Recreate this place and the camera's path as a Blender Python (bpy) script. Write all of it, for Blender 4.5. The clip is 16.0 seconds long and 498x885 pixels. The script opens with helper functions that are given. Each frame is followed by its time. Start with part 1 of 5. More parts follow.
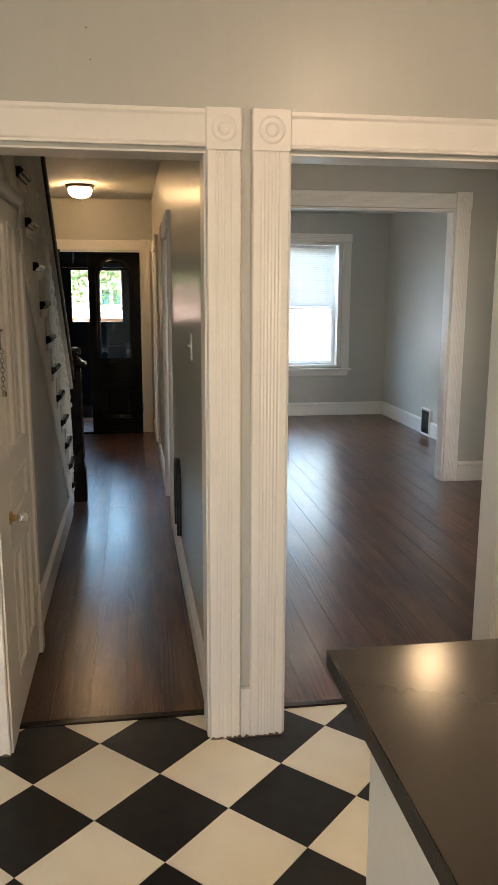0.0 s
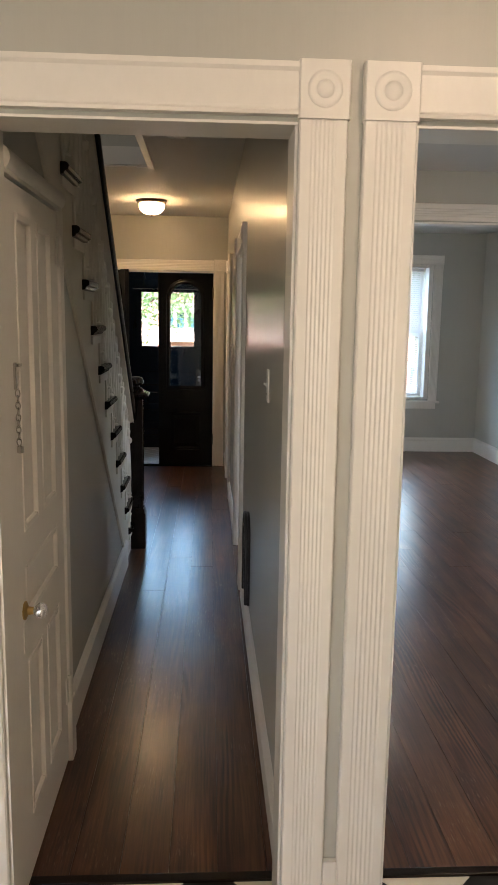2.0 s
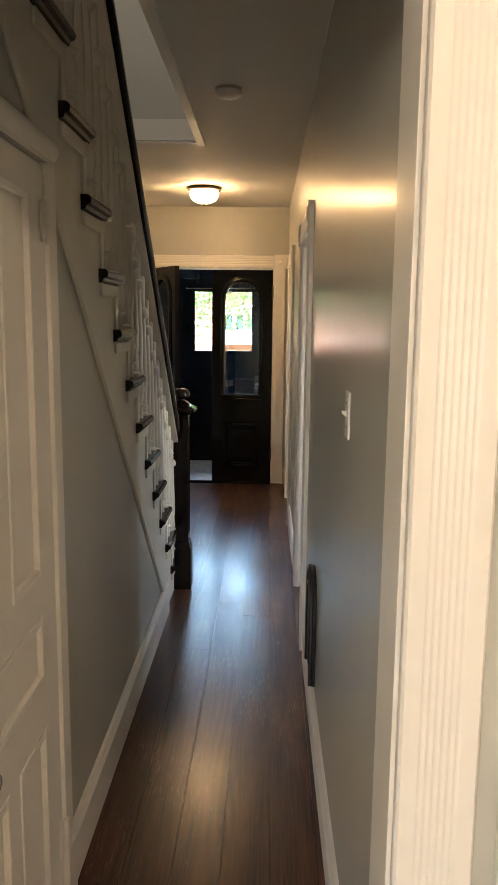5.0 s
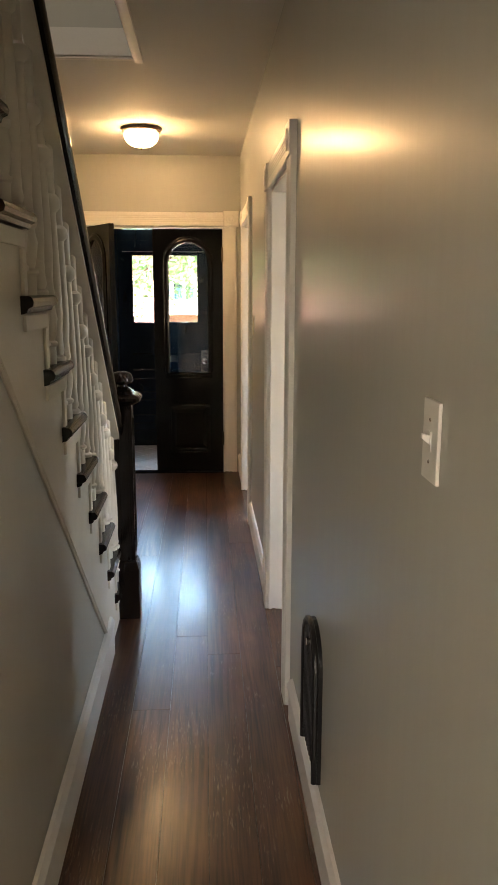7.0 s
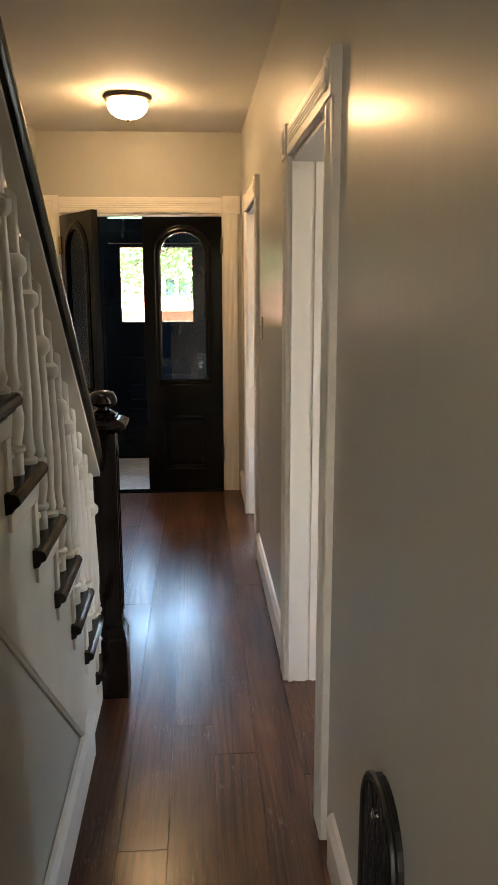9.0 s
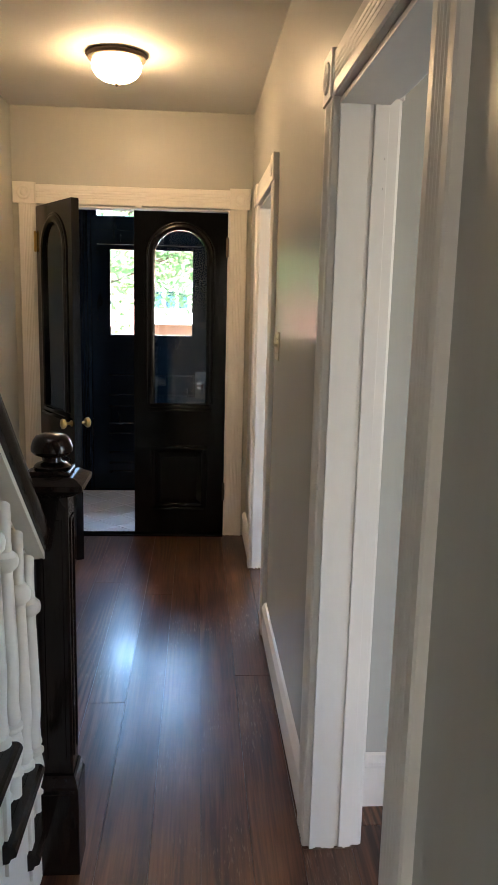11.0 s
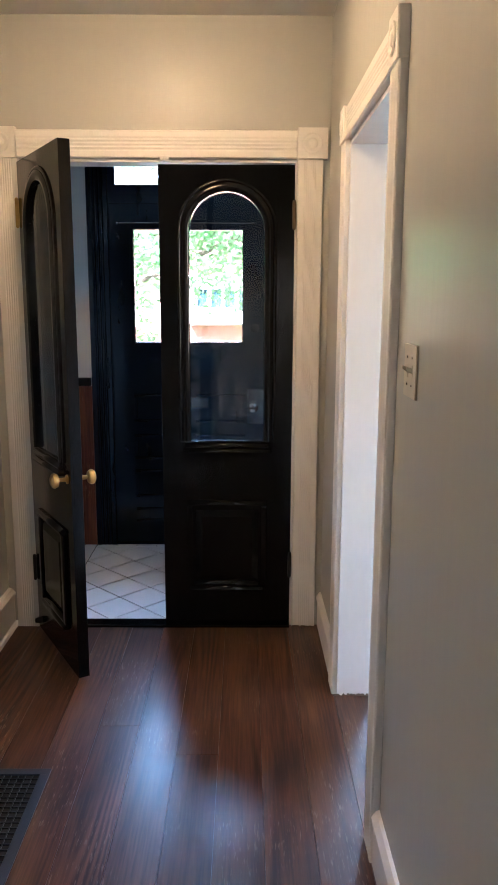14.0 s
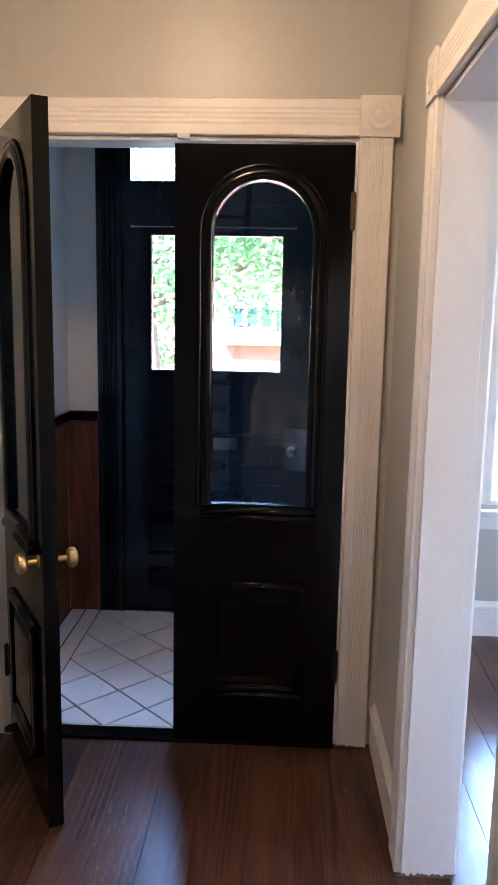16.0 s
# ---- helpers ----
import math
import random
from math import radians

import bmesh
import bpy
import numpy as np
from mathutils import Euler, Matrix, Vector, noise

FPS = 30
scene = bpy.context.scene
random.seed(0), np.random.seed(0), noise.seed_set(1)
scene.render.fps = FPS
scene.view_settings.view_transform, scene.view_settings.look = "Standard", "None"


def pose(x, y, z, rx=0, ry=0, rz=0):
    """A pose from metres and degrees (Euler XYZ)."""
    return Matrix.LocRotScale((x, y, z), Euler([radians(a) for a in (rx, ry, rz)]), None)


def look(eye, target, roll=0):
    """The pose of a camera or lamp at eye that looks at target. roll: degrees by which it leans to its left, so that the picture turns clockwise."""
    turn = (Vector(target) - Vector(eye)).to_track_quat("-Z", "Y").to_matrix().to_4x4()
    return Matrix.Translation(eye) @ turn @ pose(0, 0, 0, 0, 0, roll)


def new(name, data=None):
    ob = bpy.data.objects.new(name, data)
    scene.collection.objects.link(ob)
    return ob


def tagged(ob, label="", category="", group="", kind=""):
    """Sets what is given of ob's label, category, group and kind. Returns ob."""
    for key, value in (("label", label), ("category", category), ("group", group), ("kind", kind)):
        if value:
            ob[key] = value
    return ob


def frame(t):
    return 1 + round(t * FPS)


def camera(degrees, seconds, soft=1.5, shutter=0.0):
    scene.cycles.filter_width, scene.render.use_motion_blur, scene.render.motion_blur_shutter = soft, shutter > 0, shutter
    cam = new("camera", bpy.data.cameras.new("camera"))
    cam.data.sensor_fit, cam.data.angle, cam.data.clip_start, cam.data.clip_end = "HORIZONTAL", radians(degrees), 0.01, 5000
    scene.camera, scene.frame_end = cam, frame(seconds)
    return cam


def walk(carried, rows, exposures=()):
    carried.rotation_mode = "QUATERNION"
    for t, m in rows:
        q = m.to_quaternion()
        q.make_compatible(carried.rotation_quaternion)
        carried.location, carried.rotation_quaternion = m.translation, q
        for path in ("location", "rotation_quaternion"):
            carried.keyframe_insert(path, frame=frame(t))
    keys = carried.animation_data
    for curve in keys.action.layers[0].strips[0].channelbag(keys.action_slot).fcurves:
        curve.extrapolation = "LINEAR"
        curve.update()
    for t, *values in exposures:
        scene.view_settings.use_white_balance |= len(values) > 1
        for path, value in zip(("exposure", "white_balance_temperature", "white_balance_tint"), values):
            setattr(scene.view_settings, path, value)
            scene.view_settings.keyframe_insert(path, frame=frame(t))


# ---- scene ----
cam = camera(36.0, 16.0)
EXPOSURES = [(0.0, 3.75, 7000, 14), (3.5, 3.85, 6600, 15), (6.0, 4.55, 7600, 15), (8.0, 4.5, 7600, 15), (11.0, 4.42, 6350, 14), (12.5, 4.4, 6150, 16), (14.0, 4.75, 5800, 17), (16.0, 4.55, 5600, 23)]
PATH = [
    (0, (0.059, 0.76, 1.616), (0.35, 2.702, 1.237), 0.2),
    (0.5, (0.096, 0.951, 1.601), (0.345, 2.896, 1.207), 1.1),
    (1, (0.181, 1.142, 1.609), (0.336, 3.097, 1.217), 2.4),
    (1.5, (0.179, 1.314, 1.609), (0.299, 3.269, 1.206), 2.2),
    (2, (0.101, 1.501, 1.623), (0.208, 3.472, 1.302), 0.9),
    (2.5, (0.076, 1.623, 1.613), (0.175, 3.593, 1.281), -0.3),
    (3, (0.093, 1.771, 1.619), (0.128, 3.747, 1.311), 0.3),
    (3.5, (0.132, 1.908, 1.626), (0.081, 3.885, 1.327), 0.6),
    (6, (0.052, 2.736, 1.613), (0.015, 4.705, 1.264), 0.7),
    (6.5, (-0.004, 2.981, 1.621), (0.098, 4.944, 1.251), 0.0),
    (7, (-0.003, 3.206, 1.593), (0.108, 5.163, 1.2), 0.1),
    (7.5, (0.043, 3.409, 1.608), (-0.002, 5.367, 1.205), 0.8),
    (8, (0.002, 3.603, 1.618), (0.027, 5.561, 1.211), -0.1),
    (10.5, (-0.054, 4.634, 1.554), (0.125, 6.588, 1.169), 0.4),
    (11, (-0.032, 4.894, 1.553), (0.104, 6.856, 1.188), 1.4),
    (11.5, (0.002, 5.135, 1.564), (0.027, 7.106, 1.223), 1.7),
    (12, (-0.024, 5.376, 1.567), (0.098, 7.345, 1.241), 1.2),
    (12.5, (-0.035, 5.63, 1.541), (0.145, 7.592, 1.198), 0.7),
    (13, (-0.015, 5.926, 1.546), (-0.056, 7.892, 1.181), 1.5),
    (13.5, (-0.023, 6.151, 1.519), (-0.067, 8.114, 1.141), 1.4),
    (14, (-0.066, 6.418, 1.525), (-0.054, 8.383, 1.154), 0.2),
    (14.5, (-0.059, 6.69, 1.522), (-0.163, 8.652, 1.153), 1.4),
    (15, (-0.028, 6.923, 1.534), (-0.214, 8.88, 1.165), 1.9),
    (15.5, (-0.054, 7.103, 1.525), (-0.182, 9.069, 1.183), 1.4),
    (16, (-0.077, 7.241, 1.531), (-0.154, 9.213, 1.207), 1.1),
]
walk(cam, [(t, look(eye, target, roll)) for t, eye, target, roll in PATH],
     exposures=EXPOSURES)

# world: hazy summer sky, soft sun from the front left of the house
world = bpy.data.worlds.new("sky")
scene.world = world
world.use_nodes = True
wn = world.node_tree.nodes
sky = wn.new("ShaderNodeTexSky")
sky.sky_type = "NISHITA"
sky.sun_disc = False
sky.sun_elevation, sky.sun_rotation = radians(39), radians(156)
wn["Background"].inputs["Strength"].default_value = 0.12
world.node_tree.links.new(sky.outputs["Color"], wn["Background"].inputs["Color"])
sun_data = bpy.data.lights.new("sun", "SUN")
sun_data.energy, sun_data.angle, sun_data.color = 5.0, radians(6), (1.0, 0.95, 0.88)
sun = new("sun", sun_data)
sun.matrix_world = look((-4, -9, 8), (0, 0, 0))

def area_light(name, centre, target, w, h, watts, colour):
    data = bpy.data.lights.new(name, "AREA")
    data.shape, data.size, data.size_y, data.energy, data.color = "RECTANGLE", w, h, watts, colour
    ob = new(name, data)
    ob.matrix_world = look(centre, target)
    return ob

DAY = (0.64, 0.82, 1.0)
area_light("daylight", (2.375, 11.12, 1.48), (2.375, 0, 1.48), 0.86, 1.60, 3.2, DAY)
area_light("daylight", (1.27, 11.12, 1.48), (1.27, 0, 1.48), 0.66, 1.60, 10.0, (0.5, 0.74, 1.0))
# next two lamps fill through unseen openings added in the rooms' east wall
area_light("daylight", (3.72, 5.0, 1.48), (0, 5.0, 1.48), 0.86, 1.60, 1.3, DAY)
area_light("daylight", (3.72, 8.3, 1.48), (0, 8.5, 1.48), 0.66, 1.60, 1.1, DAY)
# lamp in an unseen kitchen opening, added to brighten kitchen and hall wall
area_light("daylight", (-1.55, -1.72, 1.55), (-0.6, 3, 1.4), 1.15, 1.20, 4.2, (1.0, 0.93, 0.84))
# fill lamp added inside the closed stair well, where no window stands
area_light("landing_daylight", (-0.90, 5.6, 4.8), (0.2, 5.0, 0.9), 0.5, 1.6, 1.5, (1.0, 0.95, 0.88))
# unseen panel lamp added above the porch, standing in for sky light
area_light("porch_daylight", (-0.4, 14.5, 4.2), (-0.4, 9.8, 0.4), 7.0, 4.0, 125, (0.35, 0.63, 1.0))

# ---------------------------------------------------------------- materials
def surf(name, base, rough=0.5, metal=0.0, second=None, scale=6.0, fine=60.0, mix=0.35, bump=0.05, stretch=(1, 1, 1),
         vary=0.0, rough_var=0.05, coat=0.0, coat_rough=0.12, coat_ior=1.5, spec=0.5, island=False):
    """A painted or plain surface: broad stains, fine grain, uneven gloss and slight relief."""
    m = bpy.data.materials.new(name)
    m.use_nodes = True
    t, n = m.node_tree, m.node_tree.nodes
    b = n["Principled BSDF"]
    co, mp = n.new("ShaderNodeTexCoord"), n.new("ShaderNodeMapping")
    mp.inputs["Scale"].default_value = stretch
    t.links.new(co.outputs["Object"], mp.inputs["Vector"])
    big, small = n.new("ShaderNodeTexNoise"), n.new("ShaderNodeTexNoise")
    for tex, s, d in ((big, scale, 4.0), (small, fine, 6.0)):
        tex.inputs["Scale"].default_value, tex.inputs["Detail"].default_value = s, d
        t.links.new(mp.outputs["Vector"], tex.inputs["Vector"])
    second = second or tuple(c * 0.72 for c in base)
    ramp = n.new("ShaderNodeMapRange")
    ramp.inputs["From Min"].default_value, ramp.inputs["From Max"].default_value = 0.35, 0.75
    ramp.inputs["To Max"].default_value = mix
    t.links.new(big.outputs["Fac"], ramp.inputs["Value"])
    c1 = n.new("ShaderNodeMix")
    c1.data_type = "RGBA"
    c1.inputs["A"].default_value, c1.inputs["B"].default_value = (*base, 1), (*second, 1)
    t.links.new(ramp.outputs["Result"], c1.inputs["Factor"])
    hsv = n.new("ShaderNodeHueSaturation")
    val = n.new("ShaderNodeMapRange")
    val.inputs["To Min"].default_value, val.inputs["To Max"].default_value = 0.97, 1.03
    t.links.new(small.outputs["Fac"], val.inputs["Value"])
    last = val.outputs["Result"]
    if vary:
        info = n.new("ShaderNodeNewGeometry") if island else n.new("ShaderNodeObjectInfo")
        per = n.new("ShaderNodeMapRange")
        per.inputs["To Min"].default_value, per.inputs["To Max"].default_value = 1 - vary, 1 + vary
        t.links.new(info.outputs["Random Per Island" if island else "Random"], per.inputs["Value"])
        mul = n.new("ShaderNodeMath")
        mul.operation = "MULTIPLY"
        t.links.new(last, mul.inputs[0])
        t.links.new(per.outputs["Result"], mul.inputs[1])
        last = mul.outputs[0]
    t.links.new(last, hsv.inputs["Value"])
    t.links.new(c1.outputs["Result"], hsv.inputs["Color"])
    t.links.new(hsv.outputs["Color"], b.inputs["Base Color"])
    r = n.new("ShaderNodeMapRange")
    r.inputs["To Min"].default_value, r.inputs["To Max"].default_value = max(0.03, rough - rough_var), min(1, rough + rough_var)
    t.links.new(big.outputs["Fac"], r.inputs["Value"])
    t.links.new(r.outputs["Result"], b.inputs["Roughness"])
    b.inputs["Metallic"].default_value = metal
    b.inputs["Coat Weight"].default_value, b.inputs["Coat Roughness"].default_value = coat, coat_rough
    b.inputs["Coat IOR"].default_value = coat_ior
    b.inputs["Specular IOR Level"].default_value = spec
    if bump:
        bp = n.new("ShaderNodeBump")
        bp.inputs["Strength"].default_value, bp.inputs["Distance"].default_value = bump, 0.01
        t.links.new(small.outputs["Fac"], bp.inputs["Height"])
        t.links.new(bp.outputs["Normal"], b.inputs["Normal"])
    return m


def plank_wood(name, dark, light, rough, worn_tone, vary=0.13, axis=1, figure=0.5, varnish=0.24):
    """Stained board: soft long grain, cathedral figure on some boards, scuffs in clusters, each board its own tone."""
    m = bpy.data.materials.new(name)
    m.use_nodes = True
    t, n = m.node_tree, m.node_tree.nodes
    b = n["Principled BSDF"]
    info, geo = n.new("ShaderNodeObjectInfo"), n.new("ShaderNodeNewGeometry")

    def maths(op, a, c):
        k = n.new("ShaderNodeMath")
        k.operation = op
        for slot, v in ((0, a), (1, c)):
            if isinstance(v, (int, float)):
                k.inputs[slot].default_value = v
            else:
                t.links.new(v, k.inputs[slot])
        return k.outputs[0]

    def ranged(v, f0, f1, t0=0.0, t1=1.0):
        k = n.new("ShaderNodeMapRange")
        for key, w in (("From Min", f0), ("From Max", f1), ("To Min", t0), ("To Max", t1)):
            k.inputs[key].default_value = w
        t.links.new(v, k.inputs["Value"])
        return k.outputs["Result"]

    def noise(across, along, detail):
        mp = n.new("ShaderNodeMapping")
        s = [across] * 3
        s[axis] = along
        mp.inputs["Scale"].default_value = s
        t.links.new(off.outputs[0], mp.inputs["Vector"])
        tex = n.new("ShaderNodeTexNoise")
        tex.inputs["Scale"].default_value, tex.inputs["Detail"].default_value = 1.0, detail
        t.links.new(mp.outputs["Vector"], tex.inputs["Vector"])
        return tex.outputs["Fac"], mp.outputs["Vector"]

    def mixed(fac, a, c):
        k = n.new("ShaderNodeMix")
        k.data_type = "RGBA"
        t.links.new(fac, k.inputs["Factor"])
        for key, v in (("A", a), ("B", c)):
            if isinstance(v, tuple):
                k.inputs[key].default_value = (*v, 1)
            else:
                t.links.new(v, k.inputs[key])
        return k.outputs["Result"]

    off = n.new("ShaderNodeVectorMath")
    off.operation = "MULTIPLY_ADD"
    off.inputs[1].default_value = (1, 1, 1)
    t.links.new(geo.outputs["Position"], off.inputs[0])
    t.links.new(maths("MULTIPLY", info.outputs["Random"], 37.0), off.inputs[2])
    broad, _ = noise(14, 1.6, 4)
    grain, _ = noise(150, 5, 5)
    calm, vec = noise(7, 0.9, 1)
    wave = n.new("ShaderNodeTexWave")
    wave.wave_type, wave.bands_direction = "BANDS", "X"
    wave.inputs["Scale"].default_value, wave.inputs["Distortion"].default_value = 1.7, 26.0
    wave.inputs["Detail"].default_value, wave.inputs["Detail Scale"].default_value = 1.5, 0.35
    t.links.new(vec, wave.inputs["Vector"])
    mask = ranged(calm, 0.52, 0.66, 0.0, figure)
    fac = maths("ADD", ranged(broad, 0.30, 0.72, 0.0, 0.75), ranged(grain, 0.35, 0.70, -0.16, 0.30))
    fac = maths("ADD", fac, maths("MULTIPLY", mask, maths("SUBTRACT", wave.outputs["Fac"], 0.45)))
    col = mixed(ranged(fac, 0.0, 1.0), dark, light)
    # thin places where the stain has worn to orange wood
    rub, _ = noise(5, 1.3, 6)
    col = mixed(ranged(rub, 0.58, 0.85, 0.0, 0.5), col, worn_tone)
    # pale scuffs drawn along the board, in clusters
    patch, _ = noise(3.1, 2.2, 2)
    nick, _ = noise(190, 22, 3)
    scuff = maths("MULTIPLY", ranged(patch, 0.48, 0.64), ranged(nick, 0.58, 0.72, 0.0, 0.55))
    col = mixed(scuff, col, (0.28, 0.20, 0.135))
    hsv = n.new("ShaderNodeHueSaturation")
    worn = n.new("ShaderNodeTexNoise")
    worn.inputs["Scale"].default_value, worn.inputs["Detail"].default_value = 2.4, 3.0
    t.links.new(geo.outputs["Position"], worn.inputs["Vector"])
    tone = maths("MULTIPLY", ranged(info.outputs["Random"], 0, 1, 1 - vary, 1 + vary), ranged(worn.outputs["Fac"], 0.2, 0.8, 0.72, 1.3))
    t.links.new(tone, hsv.inputs["Value"])
    t.links.new(ranged(broad, 0.2, 0.8, 0.485, 0.51), hsv.inputs["Hue"])
    t.links.new(col, hsv.inputs["Color"])
    t.links.new(hsv.outputs["Color"], b.inputs["Base Color"])
    t.links.new(ranged(worn.outputs["Fac"], 0.1, 0.9, rough - 0.02, rough + 0.02), b.inputs["Roughness"])
    b.inputs["Specular IOR Level"].default_value = 0.34
    # old varnish: glossy where it is whole, dull where feet have rubbed it
    t.links.new(ranged(worn.outputs["Fac"], 0.3, 0.7, varnish, varnish * 0.3), b.inputs["Coat Weight"])
    t.links.new(ranged(worn.outputs["Fac"], 0.3, 0.7, 0.14, 0.26), b.inputs["Coat Roughness"])
    bp = n.new("ShaderNodeBump")
    bp.inputs["Strength"].default_value, bp.inputs["Distance"].default_value = 0.11, 0.003
    t.links.new(broad, bp.inputs["Height"])
    t.links.new(bp.outputs["Normal"], b.inputs["Normal"])
    return m


def clear_glass(name, tint=(1, 1, 1), ior=1.5):
    m = bpy.data.materials.new(name)
    m.use_nodes = True
    t, n = m.node_tree, m.node_tree.nodes
    n.remove(n["Principled BSDF"])
    tr, gl, mx, fr = (n.new("ShaderNode" + k) for k in ("BsdfTransparent", "BsdfGlossy", "MixShader", "Fresnel"))
    tr.inputs["Color"].default_value, gl.inputs["Roughness"].default_value = (*tint, 1), 0.02
    fr.inputs["IOR"].default_value = ior
    t.links.new(fr.outputs[0], mx.inputs[0])
    t.links.new(tr.outputs[0], mx.inputs[1])
    t.links.new(gl.outputs[0], mx.inputs[2])
    t.links.new(mx.outputs[0], n["Material Output"].inputs["Surface"])
    return m


def glow(name, colour, strength):
    m = bpy.data.materials.new(name)
    m.use_nodes = True
    b = m.node_tree.nodes["Principled BSDF"]
    b.inputs["Base Color"].default_value = (0.85, 0.82, 0.75, 1)
    b.inputs["Roughness"].default_value = 0.25
    b.inputs["Emission Color"].default_value, b.inputs["Emission Strength"].default_value = (*colour, 1), strength
    return m


GREY = surf("grey_wall_paint", (0.49, 0.488, 0.445), 0.39, scale=1.4, fine=26, mix=0.15, bump=0.10, stretch=(1, 1, 0.10), rough_var=0.04, spec=0.42, coat=0.5, coat_rough=0.20, coat_ior=1.10)
VEST = surf("white_wall_paint", (0.62, 0.61, 0.58), 0.55, scale=1.4, fine=140, mix=0.15, bump=0.04)
WHITE = surf("white_trim_paint", (0.80, 0.77, 0.72), 0.40, second=(0.70, 0.66, 0.60), scale=7, fine=60, mix=0.12, bump=0.004, stretch=(1, 1, 0.4))
CEIL = surf("ceiling_paint", (0.70, 0.68, 0.64), 0.75, scale=1.2, fine=90, mix=0.2, bump=0.08)
BLACK = surf("black_gloss_paint", (0.0016, 0.0016, 0.0018), 0.13, second=(0.004, 0.004, 0.004), scale=9, fine=70, mix=0.5, bump=0.02, stretch=(1, 1, 0.3), rough_var=0.03, spec=0.26)
# street door's black paint with the vestibule's blue light put into its colour
BLUE_LIT_BLACK = surf("blue_lit_black_paint", (0.003, 0.006, 0.012), 0.14, second=(0.006, 0.010, 0.018), scale=9, fine=70, mix=0.5, bump=0.02, stretch=(1, 1, 0.3), rough_var=0.04, spec=0.26)
STAIN = surf("dark_stained_wood", (0.008, 0.005, 0.004), 0.20, second=(0.016, 0.009, 0.006), scale=8, fine=80, mix=0.7, bump=0.05, stretch=(1, 1, 0.2), spec=0.25)
CREAM = surf("cream_stair_paint", (0.72, 0.68, 0.60), 0.40, second=(0.58, 0.53, 0.45), scale=6, fine=80, mix=0.35, bump=0.10)
FLOOR = plank_wood("dark_pine_boards", (0.028, 0.012, 0.007), (0.145, 0.062, 0.032), 0.29, (0.20, 0.083, 0.030), figure=0.75)
WAINS = plank_wood("red_stained_boards", (0.045, 0.014, 0.007), (0.16, 0.052, 0.022), 0.38, (0.22, 0.08, 0.03), axis=2, figure=0.25)
SUBFLOOR = surf("dark_joint", (0.012, 0.008, 0.006), 0.8)
TILE_B = surf("black_vinyl_tile", (0.008, 0.0075, 0.007), 0.34, second=(0.030, 0.027, 0.024), scale=16, fine=70, mix=0.5, bump=0.0, vary=0.15, rough_var=0.04, spec=0.25)
TILE_W = surf("cream_vinyl_tile", (0.84, 0.77, 0.61), 0.36, second=(0.70, 0.60, 0.44), scale=5, fine=40, mix=0.35, bump=0.0, vary=0.05, rough_var=0.04, spec=0.4)
TILE_V = surf("white_ceramic_tile", (0.76, 0.76, 0.78), 0.18, scale=6, fine=50, mix=0.1, bump=0.0, vary=0.04, rough_var=0.03)
GROUT = surf("dark_grout", (0.010, 0.0095, 0.009), 0.9, spec=0.1)
COUNTER = surf("dark_laminate", (0.046, 0.036, 0.026), 0.17, second=(0.048, 0.041, 0.034), scale=30, fine=60, mix=0.3, bump=0.0, rough_var=0.004)
IRON = surf("black_iron", (0.013, 0.012, 0.012), 0.42, metal=0.3, scale=20, fine=120, bump=0.1)
STEEL = surf("grey_painted_steel", (0.035, 0.042, 0.055), 0.36, metal=0.4, scale=20, fine=120, bump=0.05)
BRASS = surf("worn_brass", (0.62, 0.42, 0.16), 0.34, metal=1.0, second=(0.35, 0.22, 0.08), scale=25, fine=90, mix=0.6, bump=0.03)
CHROME = surf("nickel", (0.62, 0.60, 0.57), 0.20, metal=1.0, scale=25, fine=90, mix=0.3, bump=0.02)
BRONZE = surf("bronze_pan", (0.16, 0.11, 0.075), 0.38, metal=0.7, scale=20, fine=80, bump=0.03)
PLASTIC = surf("white_plastic", (0.78, 0.77, 0.73), 0.35, scale=20, fine=90, mix=0.1, bump=0.0)
IVORY = surf("ivory_plastic", (0.60, 0.55, 0.44), 0.38, scale=20, fine=90, mix=0.15, bump=0.0)
BLIND = surf("white_blind_slat", (0.80, 0.80, 0.80), 0.5, scale=12, fine=60, mix=0.1, bump=0.0)
GLASS = clear_glass("clear_glass", (0.96, 0.97, 0.97), 1.5)
# faint blue film puts the bluish haze on the door panes into their material
HAZY = clear_glass("hazy_glass", (0.96, 0.97, 0.97), 1.5)
_t = HAZY.node_tree
_film, _mx = _t.nodes.new("ShaderNodeBsdfTranslucent"), _t.nodes.new("ShaderNodeMixShader")
_film.inputs["Color"].default_value, _mx.inputs[0].default_value = (0.40, 0.70, 0.90, 1), 0.003
_t.links.new(_t.nodes["Mix Shader"].outputs[0], _mx.inputs[1])
_t.links.new(_film.outputs[0], _mx.inputs[2])
_t.links.new(_mx.outputs[0], _t.nodes["Material Output"].inputs["Surface"])
KNOBGLASS = surf("knob_glass", (0.9, 0.9, 0.88), 0.06, scale=30, fine=60, mix=0.05, bump=0.0, rough_var=0.02)
KNOBGLASS.node_tree.nodes["Principled BSDF"].inputs["Transmission Weight"].default_value = 0.75
HALL_GLOW = glow("lamp_glass_warm", (1.0, 0.66, 0.33), 4.7)
DINING_GLOW = glow("lamp_glass_dining", (1.0, 0.72, 0.42), 3.4)
PARLOUR_GLOW = glow("lamp_glass_parlour", (1.0, 0.90, 0.78), 2.5)
# bowl of the unseen lamp added to light the kitchen
KITCHEN_FILL = glow("fill_lamp_glass_kitchen", (1.0, 0.78, 0.57), 10.0)


